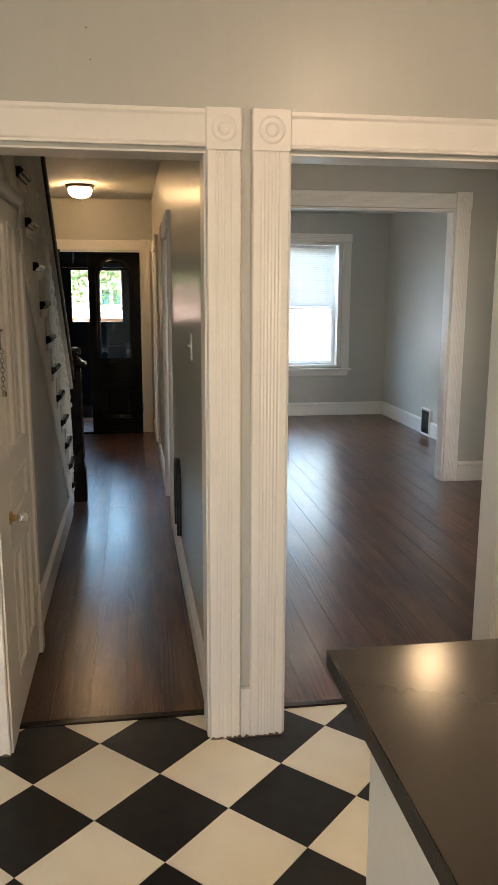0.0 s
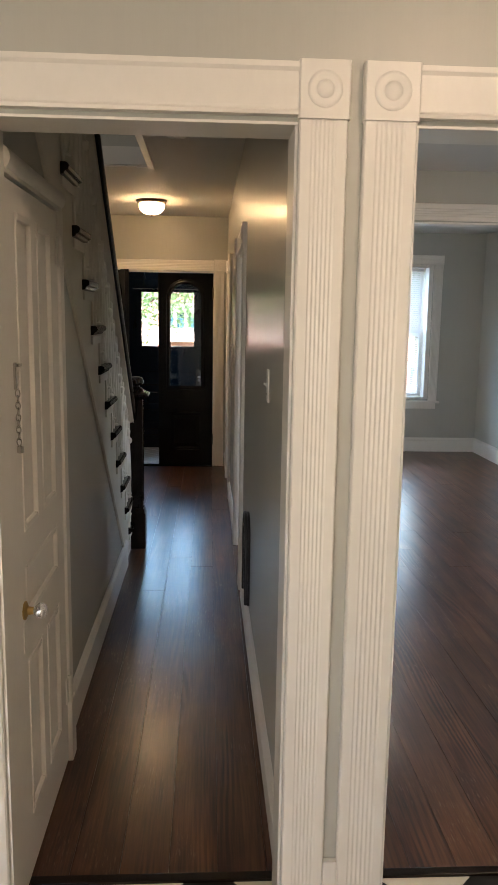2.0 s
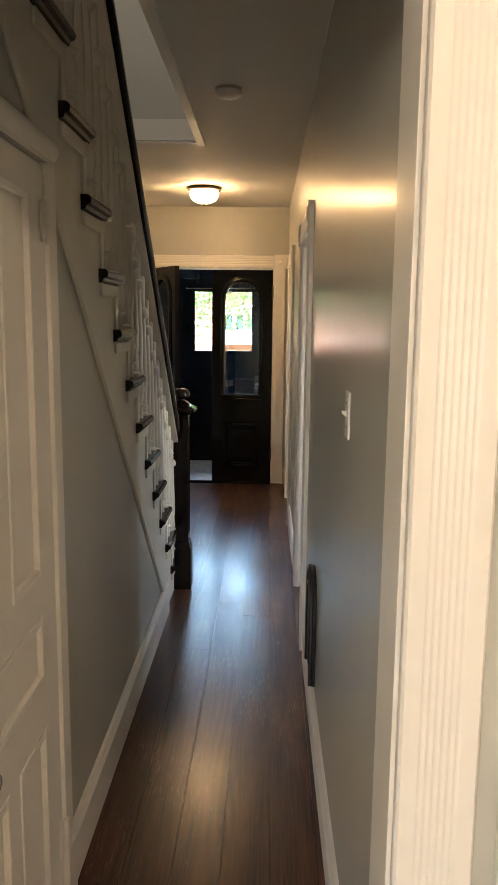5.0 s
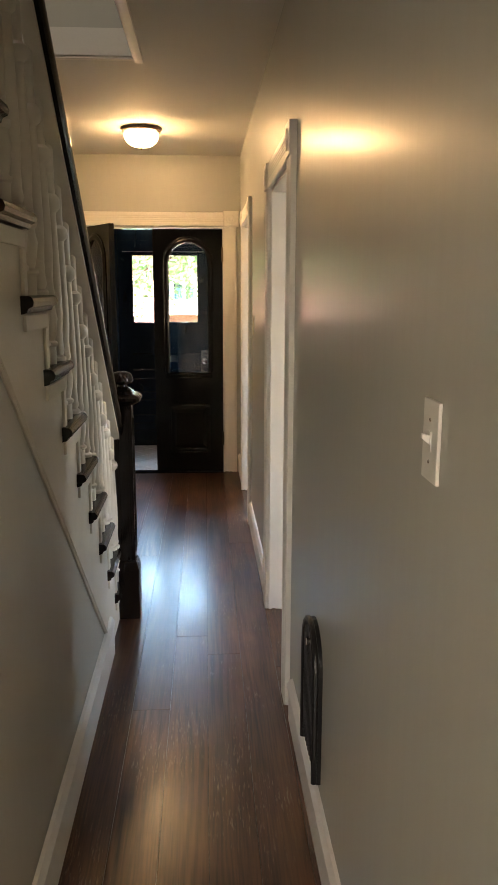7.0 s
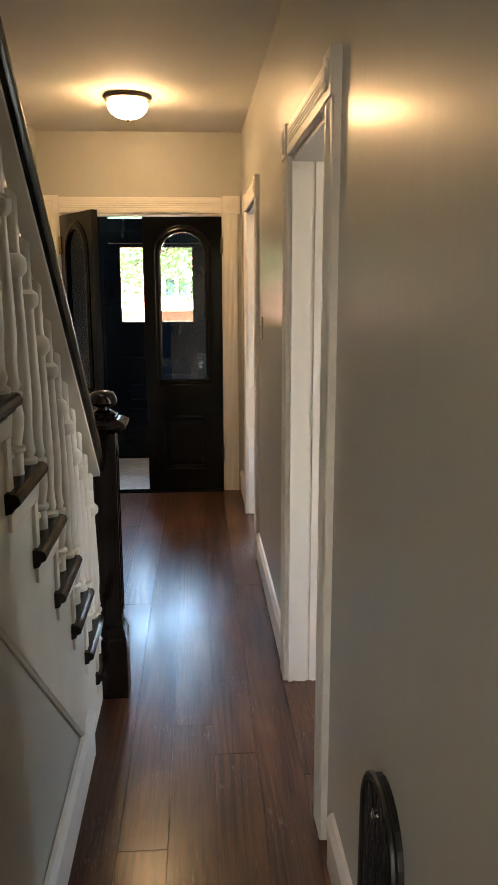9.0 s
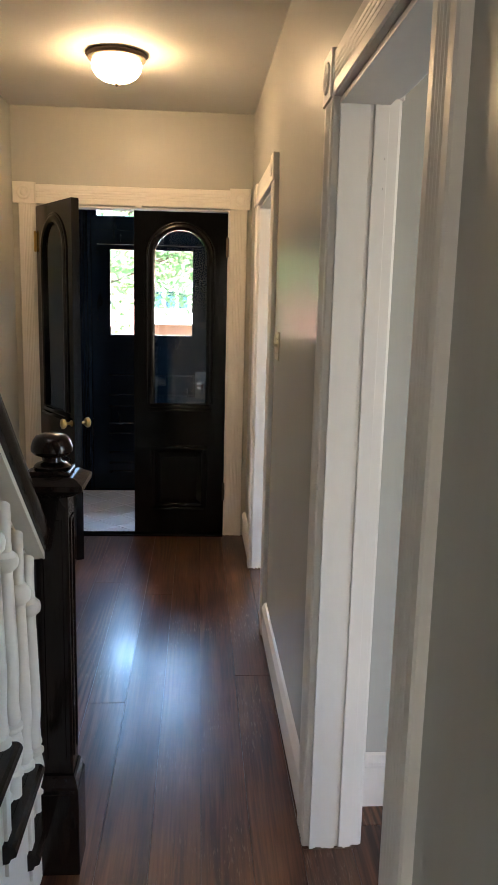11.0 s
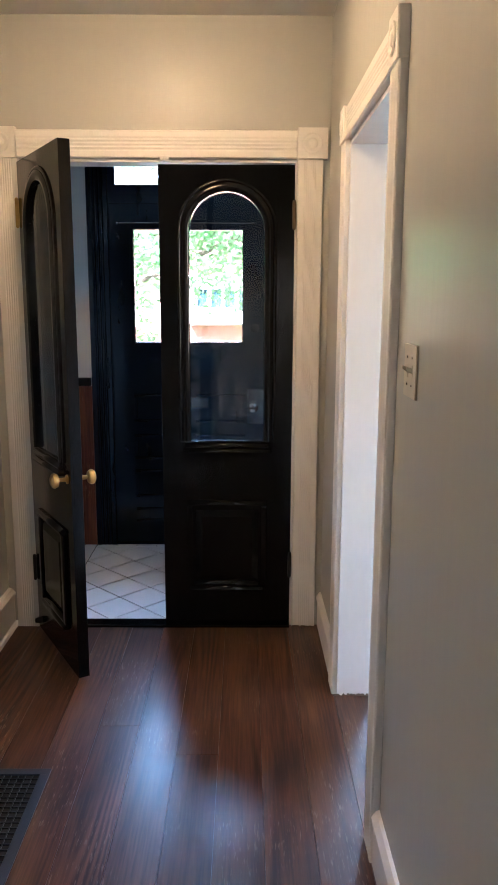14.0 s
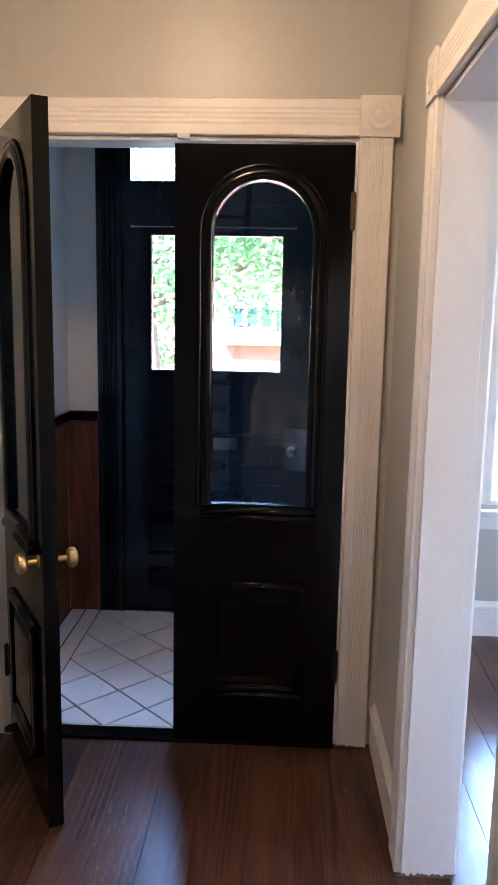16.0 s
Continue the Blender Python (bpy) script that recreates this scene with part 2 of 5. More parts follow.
# ---------------------------------------------------------------- mesh helpers
def box(bm, x0, x1, y0, y1, z0, z1, bevel=0.0):
    v = [bm.verts.new(p) for p in ((x0, y0, z0), (x1, y0, z0), (x1, y1, z0), (x0, y1, z0), (x0, y0, z1), (x1, y0, z1), (x1, y1, z1), (x0, y1, z1))]
    f = [bm.faces.new([v[i] for i in q]) for q in ((3, 2, 1, 0), (4, 5, 6, 7), (0, 1, 5, 4), (1, 2, 6, 5), (2, 3, 7, 6), (3, 0, 4, 7))]
    if bevel:
        edges = {e for q in f for e in q.edges}
        bmesh.ops.bevel(bm, geom=list(edges), offset=bevel, segments=2, profile=0.7, affect="EDGES")
    return bm


def solid(xs, ys, zs, holes=()):
    """A block cut by a grid, with box-shaped holes right through; only outer faces are made."""
    bm, seen = bmesh.new(), {}

    def full(i, j, k):
        if not (0 <= i < len(xs) - 1 and 0 <= j < len(ys) - 1 and 0 <= k < len(zs) - 1):
            return False
        c = [(s[n] + s[n + 1]) / 2 for s, n in ((xs, i), (ys, j), (zs, k))]
        return not any(all(h[2 * a] < c[a] < h[2 * a + 1] for a in range(3)) for h in holes)

    def vert(i, j, k):
        if (i, j, k) not in seen:
            seen[i, j, k] = bm.verts.new((xs[i], ys[j], zs[k]))
        return seen[i, j, k]

    for i in range(len(xs) - 1):
        for j in range(len(ys) - 1):
            for k in range(len(zs) - 1):
                if not full(i, j, k):
                    continue
                for (di, dj, dk), q in (((-1, 0, 0), ((0, 0, 0), (0, 0, 1), (0, 1, 1), (0, 1, 0))), ((1, 0, 0), ((1, 0, 0), (1, 1, 0), (1, 1, 1), (1, 0, 1))),
                                        ((0, -1, 0), ((0, 0, 0), (1, 0, 0), (1, 0, 1), (0, 0, 1))), ((0, 1, 0), ((0, 1, 0), (0, 1, 1), (1, 1, 1), (1, 1, 0))),
                                        ((0, 0, -1), ((0, 0, 0), (0, 1, 0), (1, 1, 0), (1, 0, 0))), ((0, 0, 1), ((0, 0, 1), (1, 0, 1), (1, 1, 1), (0, 1, 1)))):
                    if not full(i + di, j + dj, k + dk):
                        bm.faces.new([vert(i + a, j + b, k + c) for a, b, c in q])
    return bm


def wall(x0, x1, y0, y1, z0, z1, holes=()):
    cut = [sorted({a, b, *(v for h in holes for v in h[2 * n:2 * n + 2] if a < v < b)}) for n, (a, b) in enumerate(((x0, x1), (y0, y1), (z0, z1)))]
    return solid(*cut, holes)


def extrude(bm, profile, at, u, v, run):
    """A closed profile of (u, v) pairs at a place, drawn out along run."""
    at, u, v, run = Vector(at), Vector(u), Vector(v), Vector(run)
    a = [bm.verts.new(at + u * p + v * q) for p, q in profile]
    b = [bm.verts.new(at + u * p + v * q + run) for p, q in profile]
    for i in range(len(a)):
        j = (i + 1) % len(a)
        bm.faces.new((a[i], a[j], b[j], b[i]))
    bm.faces.new(a[::-1])
    bm.faces.new(b)
    return bm


def lathe(bm, profile, segs=20, m=Matrix.Identity(4)):
    rings = []
    for r, z in profile:
        rings.append([bm.verts.new(m @ Vector((r * math.cos(2 * math.pi * i / segs), r * math.sin(2 * math.pi * i / segs), z))) for i in range(segs)] if r > 1e-6 else [bm.verts.new(m @ Vector((0, 0, z)))])
    for a, b in zip(rings, rings[1:]):
        for i in range(segs):
            j = (i + 1) % segs
            q = [a[i % len(a)], a[j % len(a)], b[j % len(b)], b[i % len(b)]]
            q = [w for k, w in enumerate(q) if w not in q[:k]]
            if len(q) > 2:
                bm.faces.new(q)
    for end, flip in ((rings[0], True), (rings[-1], False)):
        if len(end) > 2:
            bm.faces.new(end[::-1] if flip else end)
    return bm


def tube(bm, points, r, segs=8):
    pts = [Vector(p) for p in points]
    rings = []
    for i, p in enumerate(pts):
        d = (pts[min(i + 1, len(pts) - 1)] - pts[max(i - 1, 0)]).normalized()
        s = d.orthogonal().normalized() if i == 0 else (side - d * side.dot(d)).normalized()
        side, w = s, d.cross(s)
        rings.append([bm.verts.new(p + (s * math.cos(2 * math.pi * k / segs) + w * math.sin(2 * math.pi * k / segs)) * r) for k in range(segs)])
    for a, b in zip(rings, rings[1:]):
        for k in range(segs):
            bm.faces.new((a[k], a[(k + 1) % segs], b[(k + 1) % segs], b[k]))
    bm.faces.new(rings[0][::-1])
    bm.faces.new(rings[-1])
    return bm


def mesh_of(name, bm, material, smooth=False):
    bmesh.ops.recalc_face_normals(bm, faces=bm.faces)
    me = bpy.data.meshes.new(name)
    bm.to_mesh(me)
    bm.free()
    me.materials.append(material)
    if smooth:
        me.shade_smooth()
        me.set_sharp_from_angle(angle=radians(38))
    return me


def thing(name, at=(0, 0, 0), label="", category="", group="", m=None):
    ob = new(name)
    ob.matrix_basis = m if m is not None else Matrix.Translation(at)
    ob.empty_display_size = 0.05
    return tagged(ob, label, category, group)


ORIGIN = {}


def part(name, bm, material, parent, label="", smooth=False, world=False):
    """One mesh under a thing or part; world: the bmesh was built in world metres."""
    if world:
        top = parent.parent if parent.parent else parent
        bmesh.ops.translate(bm, verts=bm.verts, vec=-top.matrix_basis.translation)
    ob = new(name, mesh_of(name, bm, material, smooth))
    ob.parent = parent
    return tagged(ob, label)


def single(name, bm, material, label, category="", group="", kind="", smooth=False):
    return tagged(new(name, mesh_of(name, bm, material, smooth)), label, category, group, kind)


def setting(name, bm, material, label="", smooth=False):
    return tagged(new(name, mesh_of(name, bm, material, smooth)), label, "", "", "structure")

# ---------------------------------------------------------------- the house: walls, floors, ceilings
H = 2.665            # ceiling
KY0, KY1 = 3.345, 3.485   # wall between kitchen and hall
RX, RX2 = 0.315, 0.43    # wall between hall and the rooms
LX = -1.17           # outer wall of the stair
FY0, FY1 = 9.835, 9.95    # wall of the double doors
OUT = 11.05          # inside of the street door
RW = 3.45            # far wall of the rooms

setting("wall_kitchen", wall(-2.2, 3.6, KY0, KY1, 0, H, [(-0.41, 0.303, 3, 4, -1, 2.068), (0.575, 1.39, 3, 4, -1, 2.068)]), GREY, "grey painted wall between kitchen and hall")
hall_east = setting("wall_hall_east", wall(RX, RX2, KY1, OUT, 0, H, [(0, 1, 6.04, 6.85, -1, 2.038), (0, 1, 8.378, 9.185, -1, 2.055)]), GREY, "grey satin hall wall with two doorways")
setting("wall_stair_west", wall(LX - 0.12, LX, KY1, 11.3, -0.1, 5.2), GREY, "grey painted wall along the stair")
setting("wall_front_hall", wall(LX, RX, FY0, FY1, 0, H, [(-1.02, 0.157, 9, 10, -1, 2.10)]), GREY, "grey wall above the double doors")
setting("wall_middle", wall(RX2, RW, 7.04, 7.17, 0, H, [(1.0, 2.725, 7, 8, -1, 2.315)]), GREY, "grey wall with a wide cased opening")
setting("wall_street_rooms", wall(RX2, RW + 0.2, 10.88, 11.16, -0.1, H + 0.1, [(1.93, 2.82, 10, 12, 0.66, 2.29), (0.895, 1.61, 10, 12, 0.66, 2.29)]), GREY, "grey front wall with two windows")
setting("wall_street_vestibule", wall(LX, RX2, OUT, OUT + 0.2, -0.1, H + 0.1, [(-0.87, 0.07, 10, 12, -1, 2.36)]), VEST, "white wall round the street door")
# both openings are additions that let the fill lamps in
setting("wall_rooms_east", wall(RW, RW + 0.2, KY1, 10.88, 0, H, [(3, 4, 4.55, 5.45, 0.66, 2.29), (3, 4, 7.95, 8.65, 0.66, 2.29)]), GREY, "grey far wall of the rooms with two added unseen openings")
# opening placed only so that the added lamp can shine in
setting("wall_kitchen_south", wall(-2.2, 3.6, -1.7, -1.55, 0, H, [(-2.15, -0.95, -3, 0, 0.95, 2.15)]), GREY, "plain unseen kitchen wall with an opening added for light")
# unseen slab added to keep direct sun off the kitchen floor
setting("roof_rear_porch", wall(-3.6, 0.3, -3.7, -1.71, 2.4, 2.5), CEIL, "plain unseen slab added to block the sun outside the kitchen")
setting("wall_kitchen_west", wall(-2.35, -2.2, -1.55, KY0, 0, H), GREY, "plain grey kitchen wall")
setting("wall_kitchen_east", wall(3.6, 3.75, -1.7, KY0, 0, H), GREY, "plain grey kitchen wall")
setting("ceiling", wall(-2.35, 3.75, -1.7, 11.3, H, H + 0.12, [(LX, -0.33, 3.9, 7.12, 2, 3)]), CEIL, "off-white ceiling with the stair well cut through")
setting("wall_well_north", wall(LX, -0.33, 7.12, 7.24, H + 0.12, 5.2), GREY, "grey wall at the end of the stair well")
setting("wall_well_east", wall(-0.33, -0.2, 1.75, 7.24, H + 0.12, 5.2), GREY, "grey wall of the upper floor beside the well")
# unseen wall, added so that sun stays out of the stair well
setting("wall_well_west", wall(LX - 0.12, LX, 1.6, KY1 - 0.001, H + 0.12, 5.2), GREY, "unseen grey wall closing the upper landing")
setting("wall_well_south", wall(LX, -0.2, 1.6, 1.75, H + 0.12, 5.2), GREY, "unseen grey wall closing the upper landing")
setting("ceiling_upper", wall(LX - 0.12, -0.2, 1.6, 7.24, 5.2, 5.3), CEIL, "upper floor ceiling over the stair well")

# sub-floors under boards and tiles
floor_hall = setting("floor_hall", wall(LX, RX2, 3.515, FY0 - 0.005, -0.08, -0.012), SUBFLOOR, "dark-stained wide pine floor boards")
floor_rooms = setting("floor_rooms", wall(RX2, RW, 3.515, 10.88, -0.08, -0.012), SUBFLOOR, "dark-stained wide pine floor boards")
floor_kitchen = setting("floor_kitchen", wall(-2.2, 3.6, -1.55, 3.515, -0.08, -0.004), GROUT, "black and cream checkered vinyl tile floor")
floor_vestibule = setting("floor_vestibule", wall(LX, RX, FY0 - 0.005, OUT, -0.08, -0.004), GROUT, "white ceramic tile floor laid diagonally with dark grout")

# the hall's east wall runs a quarter of a degree off the stair's line
SKEW = Matrix.Translation((RX, 5.0, 0)) @ Matrix.Rotation(0.004, 4, "Z") @ Matrix.Translation((-RX, -5.0, 0))


def skewed(ob):
    ob.matrix_basis = SKEW @ ob.matrix_basis
    return ob


skewed(hall_east)

# ---------------------------------------------------------------- trim
def reeded(w, t, n=6, margin=0.026, depth=0.0):
    p = [(0, 0), (0, t * 0.8), (0.004, t)]
    step = (w - 2 * margin) / n
    depth = depth or step * 0.12
    for i in range(n):
        c = margin + step * (i + 0.5)
        p += [(c - step * 0.44, t), (c - step * 0.26, t - depth * 0.55), (c - step * 0.08, t - depth), (c + step * 0.08, t - depth), (c + step * 0.26, t - depth * 0.55), (c + step * 0.44, t)]
    return p + [(w - 0.004, t), (w, t * 0.8), (w, 0)]


def beaded(w, t):
    """A flat head board with a stepped bead along its lower edge."""
    return [(0, 0), (0, t + 0.004), (0.008, t + 0.006), (0.014, t + 0.001), (0.02, t), (w - 0.02, t), (w - 0.012, t + 0.005), (w, t + 0.005), (w, 0)]


def rosette_block(parent, centre, u, out, w, h, t):
    """A square corner block with a turned bull's-eye."""
    u, out, c = Vector(u), Vector(out), Vector(centre)
    bm = bmesh.new()
    extrude(bm, [(-w / 2, 0), (-w / 2, t - 0.004), (-w / 2 + 0.004, t), (w / 2 - 0.004, t), (w / 2, t - 0.004), (w / 2, 0)], c - Vector((0, 0, h / 2)), u, out, (0, 0, h))
    block = part("corner_block", bm, WHITE, parent, world=True)
    bm = bmesh.new()
    r = min(w, h) * 0.34
    m = Matrix.Translation(c + out * (t - 0.002)) @ out.to_track_quat("Z", "Y").to_matrix().to_4x4()
    lathe(bm, [(r, 0), (r, 0.004), (r * 0.9, 0.007), (r * 0.78, 0.007), (r * 0.66, 0.0042), (r * 0.5, 0.0042), (r * 0.42, 0.007), (r * 0.2, 0.009), (0, 0.0095)], 24, m)
    part("rosette", bm, WHITE, block, smooth=True, world=True)


def casing(parent, at, u, out, w, h, t=0.022, n=6, name="casing"):
    bm = bmesh.new()
    extrude(bm, reeded(w, t, n), at, u, out, (0, 0, h))
    return part(name, bm, WHITE, parent, world=True)


def head(parent, at, along, out, length, h, t=0.022, reeds=0):
    bm = bmesh.new()
    extrude(bm, reeded(h, t, reeds) if reeds else beaded(h, t), at, (0, 0, 1), out, Vector(along) * length)
    return part("head_casing", bm, WHITE, parent, world=True)


def board(parent, name, x0, x1, y0, y1, z0, z1, mat=None, bevel=0.002, label=""):
    return part(name, box(bmesh.new(), x0, x1, y0, y1, z0, z1, bevel), mat or WHITE, parent, label, world=True)


def trim(name, at, label):
    return tagged(thing(name, at, label), kind="structure")


# kitchen side: two openings that share a double post
Y = (0, -1, 0)
tk = trim("trim_kitchen_openings", (0.44, KY0, 0), "white reeded door casings with bull's-eye corner blocks")
for x0, w in ((-0.525, 0.115), (0.303, 0.112), (0.452, 0.123), (1.39, 0.118)):
    casing(tk, (x0, KY0, 0), (1, 0, 0), Y, w, 2.07)
    rosette_block(tk, (x0 + w / 2, KY0, 2.133), (1, 0, 0), Y, w + 0.006, 0.126, 0.03)
head(tk, (-0.407, KY0, 2.078), (1, 0, 0), Y, 0.707, 0.113)
head(tk, (0.578, KY0, 2.078), (1, 0, 0), Y, 0.809, 0.113)
board(tk, "plinth", 0.4155, 0.4515, KY0 - 0.02, KY0 - 0.001, 0.0, 0.192)
for a, b in ((-0.41, 0.303), (0.575, 1.39)):
    board(tk, "jamb", a + 0.0005, a + 0.008, KY0 - 0.004, KY1 + 0.004, 0, 2.06)
    board(tk, "jamb", b - 0.008, b - 0.0005, KY0 - 0.004, KY1 + 0.004, 0, 2.06)
    board(tk, "head_jamb", a + 0.0005, b - 0.0005, KY0 - 0.004, KY1 + 0.004, 2.0605, 2.0675)
# hall side of the same openings
tk2 = trim("trim_dining_opening", (0.95, KY1, 0), "white reeded casing on the dining side")
for x0, w in ((0.477, 0.098), (1.39, 0.115)):
    casing(tk2, (x0, KY1, 0), (1, 0, 0), (0, 1, 0), w, 2.07)
head(tk2, (0.477, KY1, 2.071), (1, 0, 0), (0, 1, 0), 1.028, 0.113)


def side_door(name, y0, y1, w, z, label, groove=0.010):
    """A cased doorway in the hall's east wall: reeded casing, blocks and a grooved jamb on both sides."""
    t = trim(name, (RX, (y0 + y1) / 2, 0), label)
    for face, out in ((RX, (-1, 0, 0)), (RX2, (1, 0, 0))):
        deep = 0.022 if face == RX else 0.036
        casing(t, (face, y0 - w, 0), (0, 1, 0), out, w, z + 0.002, deep, n=4)
        casing(t, (face, y1, 0), (0, 1, 0), out, w, z + 0.002, deep, n=4)
        rosette_block(t, (face, y0 - w / 2, z + 0.058), (0, 1, 0), out, w + 0.006, 0.112, deep + 0.006)
        rosette_block(t, (face, y1 + w / 2, z + 0.058), (0, 1, 0), out, w + 0.006, 0.112, deep + 0.006)
        head(t, (face, y0 + 0.004, z + 0.004), (0, 1, 0), out, y1 - y0 - 0.008, 0.104, deep, reeds=4)
    for x0, x1 in ((RX - 0.003, 0.385), (0.397, RX2 + 0.003)) if groove > 0.005 else ((RX - 0.003, RX2 + 0.003),):
        board(t, "jamb", x0, x1, y0 + 0.0005, y0 + 0.014, 0, z - 0.001)
        board(t, "jamb", x0, x1, y1 - 0.014, y1 - 0.0005, 0, z - 0.001)
    board(t, "head_jamb", RX - 0.003, RX2 + 0.003, y0 + 0.0145, y1 - 0.0145, z - 0.014, z - 0.0005)
    if groove < 0.005:
        return t
    board(t, "jamb_backing", 0.3855, 0.3965, y1 - 0.014 + groove, y1 - 0.0005, 0, z - 0.002)
    board(t, "jamb_backing", 0.3855, 0.3965, y0 + 0.0005, y0 + 0.014 - groove, 0, z - 0.002)
    return t


skewed(side_door("trim_dining_doorway", 6.04, 6.85, 0.115, 2.038, "white reeded doorway casing with turned corner blocks"))
skewed(side_door("trim_parlour_doorway", 8.378, 9.185, 0.108, 2.055, "white reeded doorway casing with turned corner blocks", 0.003))

# wide opening between the two rooms
tm = trim("trim_middle_opening", (1.86, 7.04, 0), "white reeded casing of the wide opening")
for face, out in ((7.04, (0, -1, 0)), (7.17, (0, 1, 0))):
    casing(tm, (0.87, face, 0), (1, 0, 0), out, 0.13, 2.32)
    casing(tm, (2.725, face, 0), (1, 0, 0), out, 0.13, 2.32)
    rosette_block(tm, (0.935, face, 2.386), (1, 0, 0), out, 0.138, 0.13, 0.03)
    rosette_block(tm, (2.79, face, 2.386), (1, 0, 0), out, 0.138, 0.13, 0.03)
    head(tm, (1.005, face, 2.322), (1, 0, 0), out, 1.715, 0.118, reeds=4)
board(tm, "jamb", 2.711, 2.7245, 7.037, 7.173, 0, 2.30)
board(tm, "jamb", 1.0005, 1.014, 7.037, 7.173, 0, 2.30)
board(tm, "head_jamb", 1.0005, 2.7245, 7.037, 7.173, 2.301, 2.3145)

# the double doors' surround
tf = trim("trim_double_doors", (-0.43, FY0, 0), "white reeded casing round the double doors")
casing(tf, (-1.13, FY0, 0), (1, 0, 0), Y, 0.11, 2.10)
casing(tf, (0.157, FY0, 0), (1, 0, 0), Y, 0.108, 2.10)
rosette_block(tf, (-1.095, FY0, 2.163), (1, 0, 0), Y, 0.134, 0.124, 0.03)
rosette_block(tf, (0.2185, FY0, 2.163), (1, 0, 0), Y, 0.128, 0.124, 0.03)
head(tf, (-1.027, FY0, 2.103), (1, 0, 0), Y, 1.181, 0.112, reeds=4)
board(tf, "jamb", -1.0195, -1.006, FY0 - 0.003, FY1 + 0.003, 0, 2.088)
board(tf, "jamb", 0.1475, 0.1565, FY0 - 0.003, FY1 + 0.003, 0, 2.088)
board(tf, "head_jamb", -1.0195, 0.1565, FY0 - 0.003, FY1 + 0.003, 2.0885, 2.0995)
board(tf, "door_catch", -0.425, -0.385, FY0 - 0.034, FY0 - 0.020, 2.088, 2.112, bevel=0.004)
setting("threshold_front", box(bmesh.new(), -1.005, 0.147, 9.80, 9.872, -0.003, 0.014, 0.005), BLACK, "black painted door sill")
setting("threshold_hall", box(bmesh.new(), -0.41, 0.302, 3.498, 3.53, -0.003, 0.009, 0.003), STAIN, "worn brown wooden threshold strip")
setting("threshold_dining", box(bmesh.new(), 0.576, 1.389, 3.498, 3.53, -0.003, 0.009, 0.003), STAIN, "worn brown wooden threshold strip")


def baseboard(p0, p1, out, h=0.165, t=0.016, mat=None):
    prof = [(0, 0), (t, 0), (t, h - 0.04), (t + 0.006, h - 0.034), (t + 0.006, h - 0.022), (t * 0.6, h - 0.004), (0, h)]
    run = Vector(p1) - Vector(p0)
    bm = bmesh.new()
    extrude(bm, [(q, p) for p, q in prof], p0, (0, 0, 1), out, run)
    return setting("baseboard", bm, mat or WHITE, "white painted baseboard with a moulded top")


E_, W_, N_, S_ = (1, 0, 0), (-1, 0, 0), (0, 1, 0), (0, -1, 0)
skewed(baseboard((RX, KY1, 0), (RX, 5.829, 0), W_))
skewed(baseboard((RX, 6.961, 0), (RX, 8.269, 0), W_))
skewed(baseboard((RX, 9.302, 0), (RX, FY0 - 0.001, 0), W_))
baseboard((LX, 6.95, 0), (LX, FY0 - 0.001, 0), E_, 0.185, 0.024)
setting("baseboard_shoe", box(bmesh.new(), LX + 0.0245, LX + 0.040, 6.95, FY0 - 0.002, 0.0, 0.022, 0.005), WHITE, "white shoe moulding")
baseboard((-0.436, 4.21, 0), (-0.436, 6.40, 0), E_, 0.175, 0.018)
baseboard((RX2 + 0.001, 10.88, 0), (RW, 10.88, 0), S_, 0.175, 0.02)
baseboard((RW, 7.17, 0), (RW, 9.12, 0), W_, 0.175, 0.02)
baseboard((RW, 9.37, 0), (RW, 10.859, 0), W_, 0.175, 0.02)
baseboard((2.858, 7.04, 0), (RW, 7.04, 0), S_, 0.175, 0.02)
baseboard((RX2, 7.04, 0), (0.869, 7.04, 0), S_, 0.175, 0.02)
baseboard((RW, KY1, 0), (RW, 7.019, 0), W_, 0.175, 0.02)
baseboard((1.51, KY1, 0), (RW, KY1, 0), N_, 0.175, 0.02)
baseboard((RX2, 6.961, 0), (RX2, 7.019, 0), E_, 0.175, 0.02)
baseboard((RX2, 7.17, 0), (RX2, 8.263, 0), E_, 0.175, 0.02)
baseboard((RX2, 9.302, 0), (RX2, 10.859, 0), E_, 0.175, 0.02)
setting("trim_stair_well", box(bmesh.new(), -0.3295, -0.285, 3.9, 7.16, H - 0.022, H - 0.001, 0.004), WHITE, "white strip along the edge of the stair well")
bm = bmesh.new()
box(bm, LX, -0.33, 7.125, 7.16, H - 0.012, H - 0.001, 0.003)
setting("trim_stair_well_end", bm, WHITE, "white strip across the end of the stair well")
bm = bmesh.new()
pts = [(RX - 0.001 - 0.003 * math.sin(i * 1.7), 3.6 + i * 0.2, H - 0.002 - 0.002 * math.sin(i * 2.3)) for i in range(28)]
tube(bm, pts, 0.003, 6)
setting("trim_ceiling_joint", bm, WHITE, "uneven white caulk line where wall meets ceiling")

# ---------------------------------------------------------------- staircase
RISE, RUN, Y1, SX = 0.197, 0.2185, 6.86, -0.436
STEPS = 13
stair = thing("staircase", (SX, Y1, 0), "painted closed staircase with dark treads and cream stringer", "staircase")


def y_riser(n):
    return Y1 - RUN * (n - 1)


def z_tread(n):
    return RISE * n


def band(y):
    return 0.24 + 0.9016 * (6.16 - y)


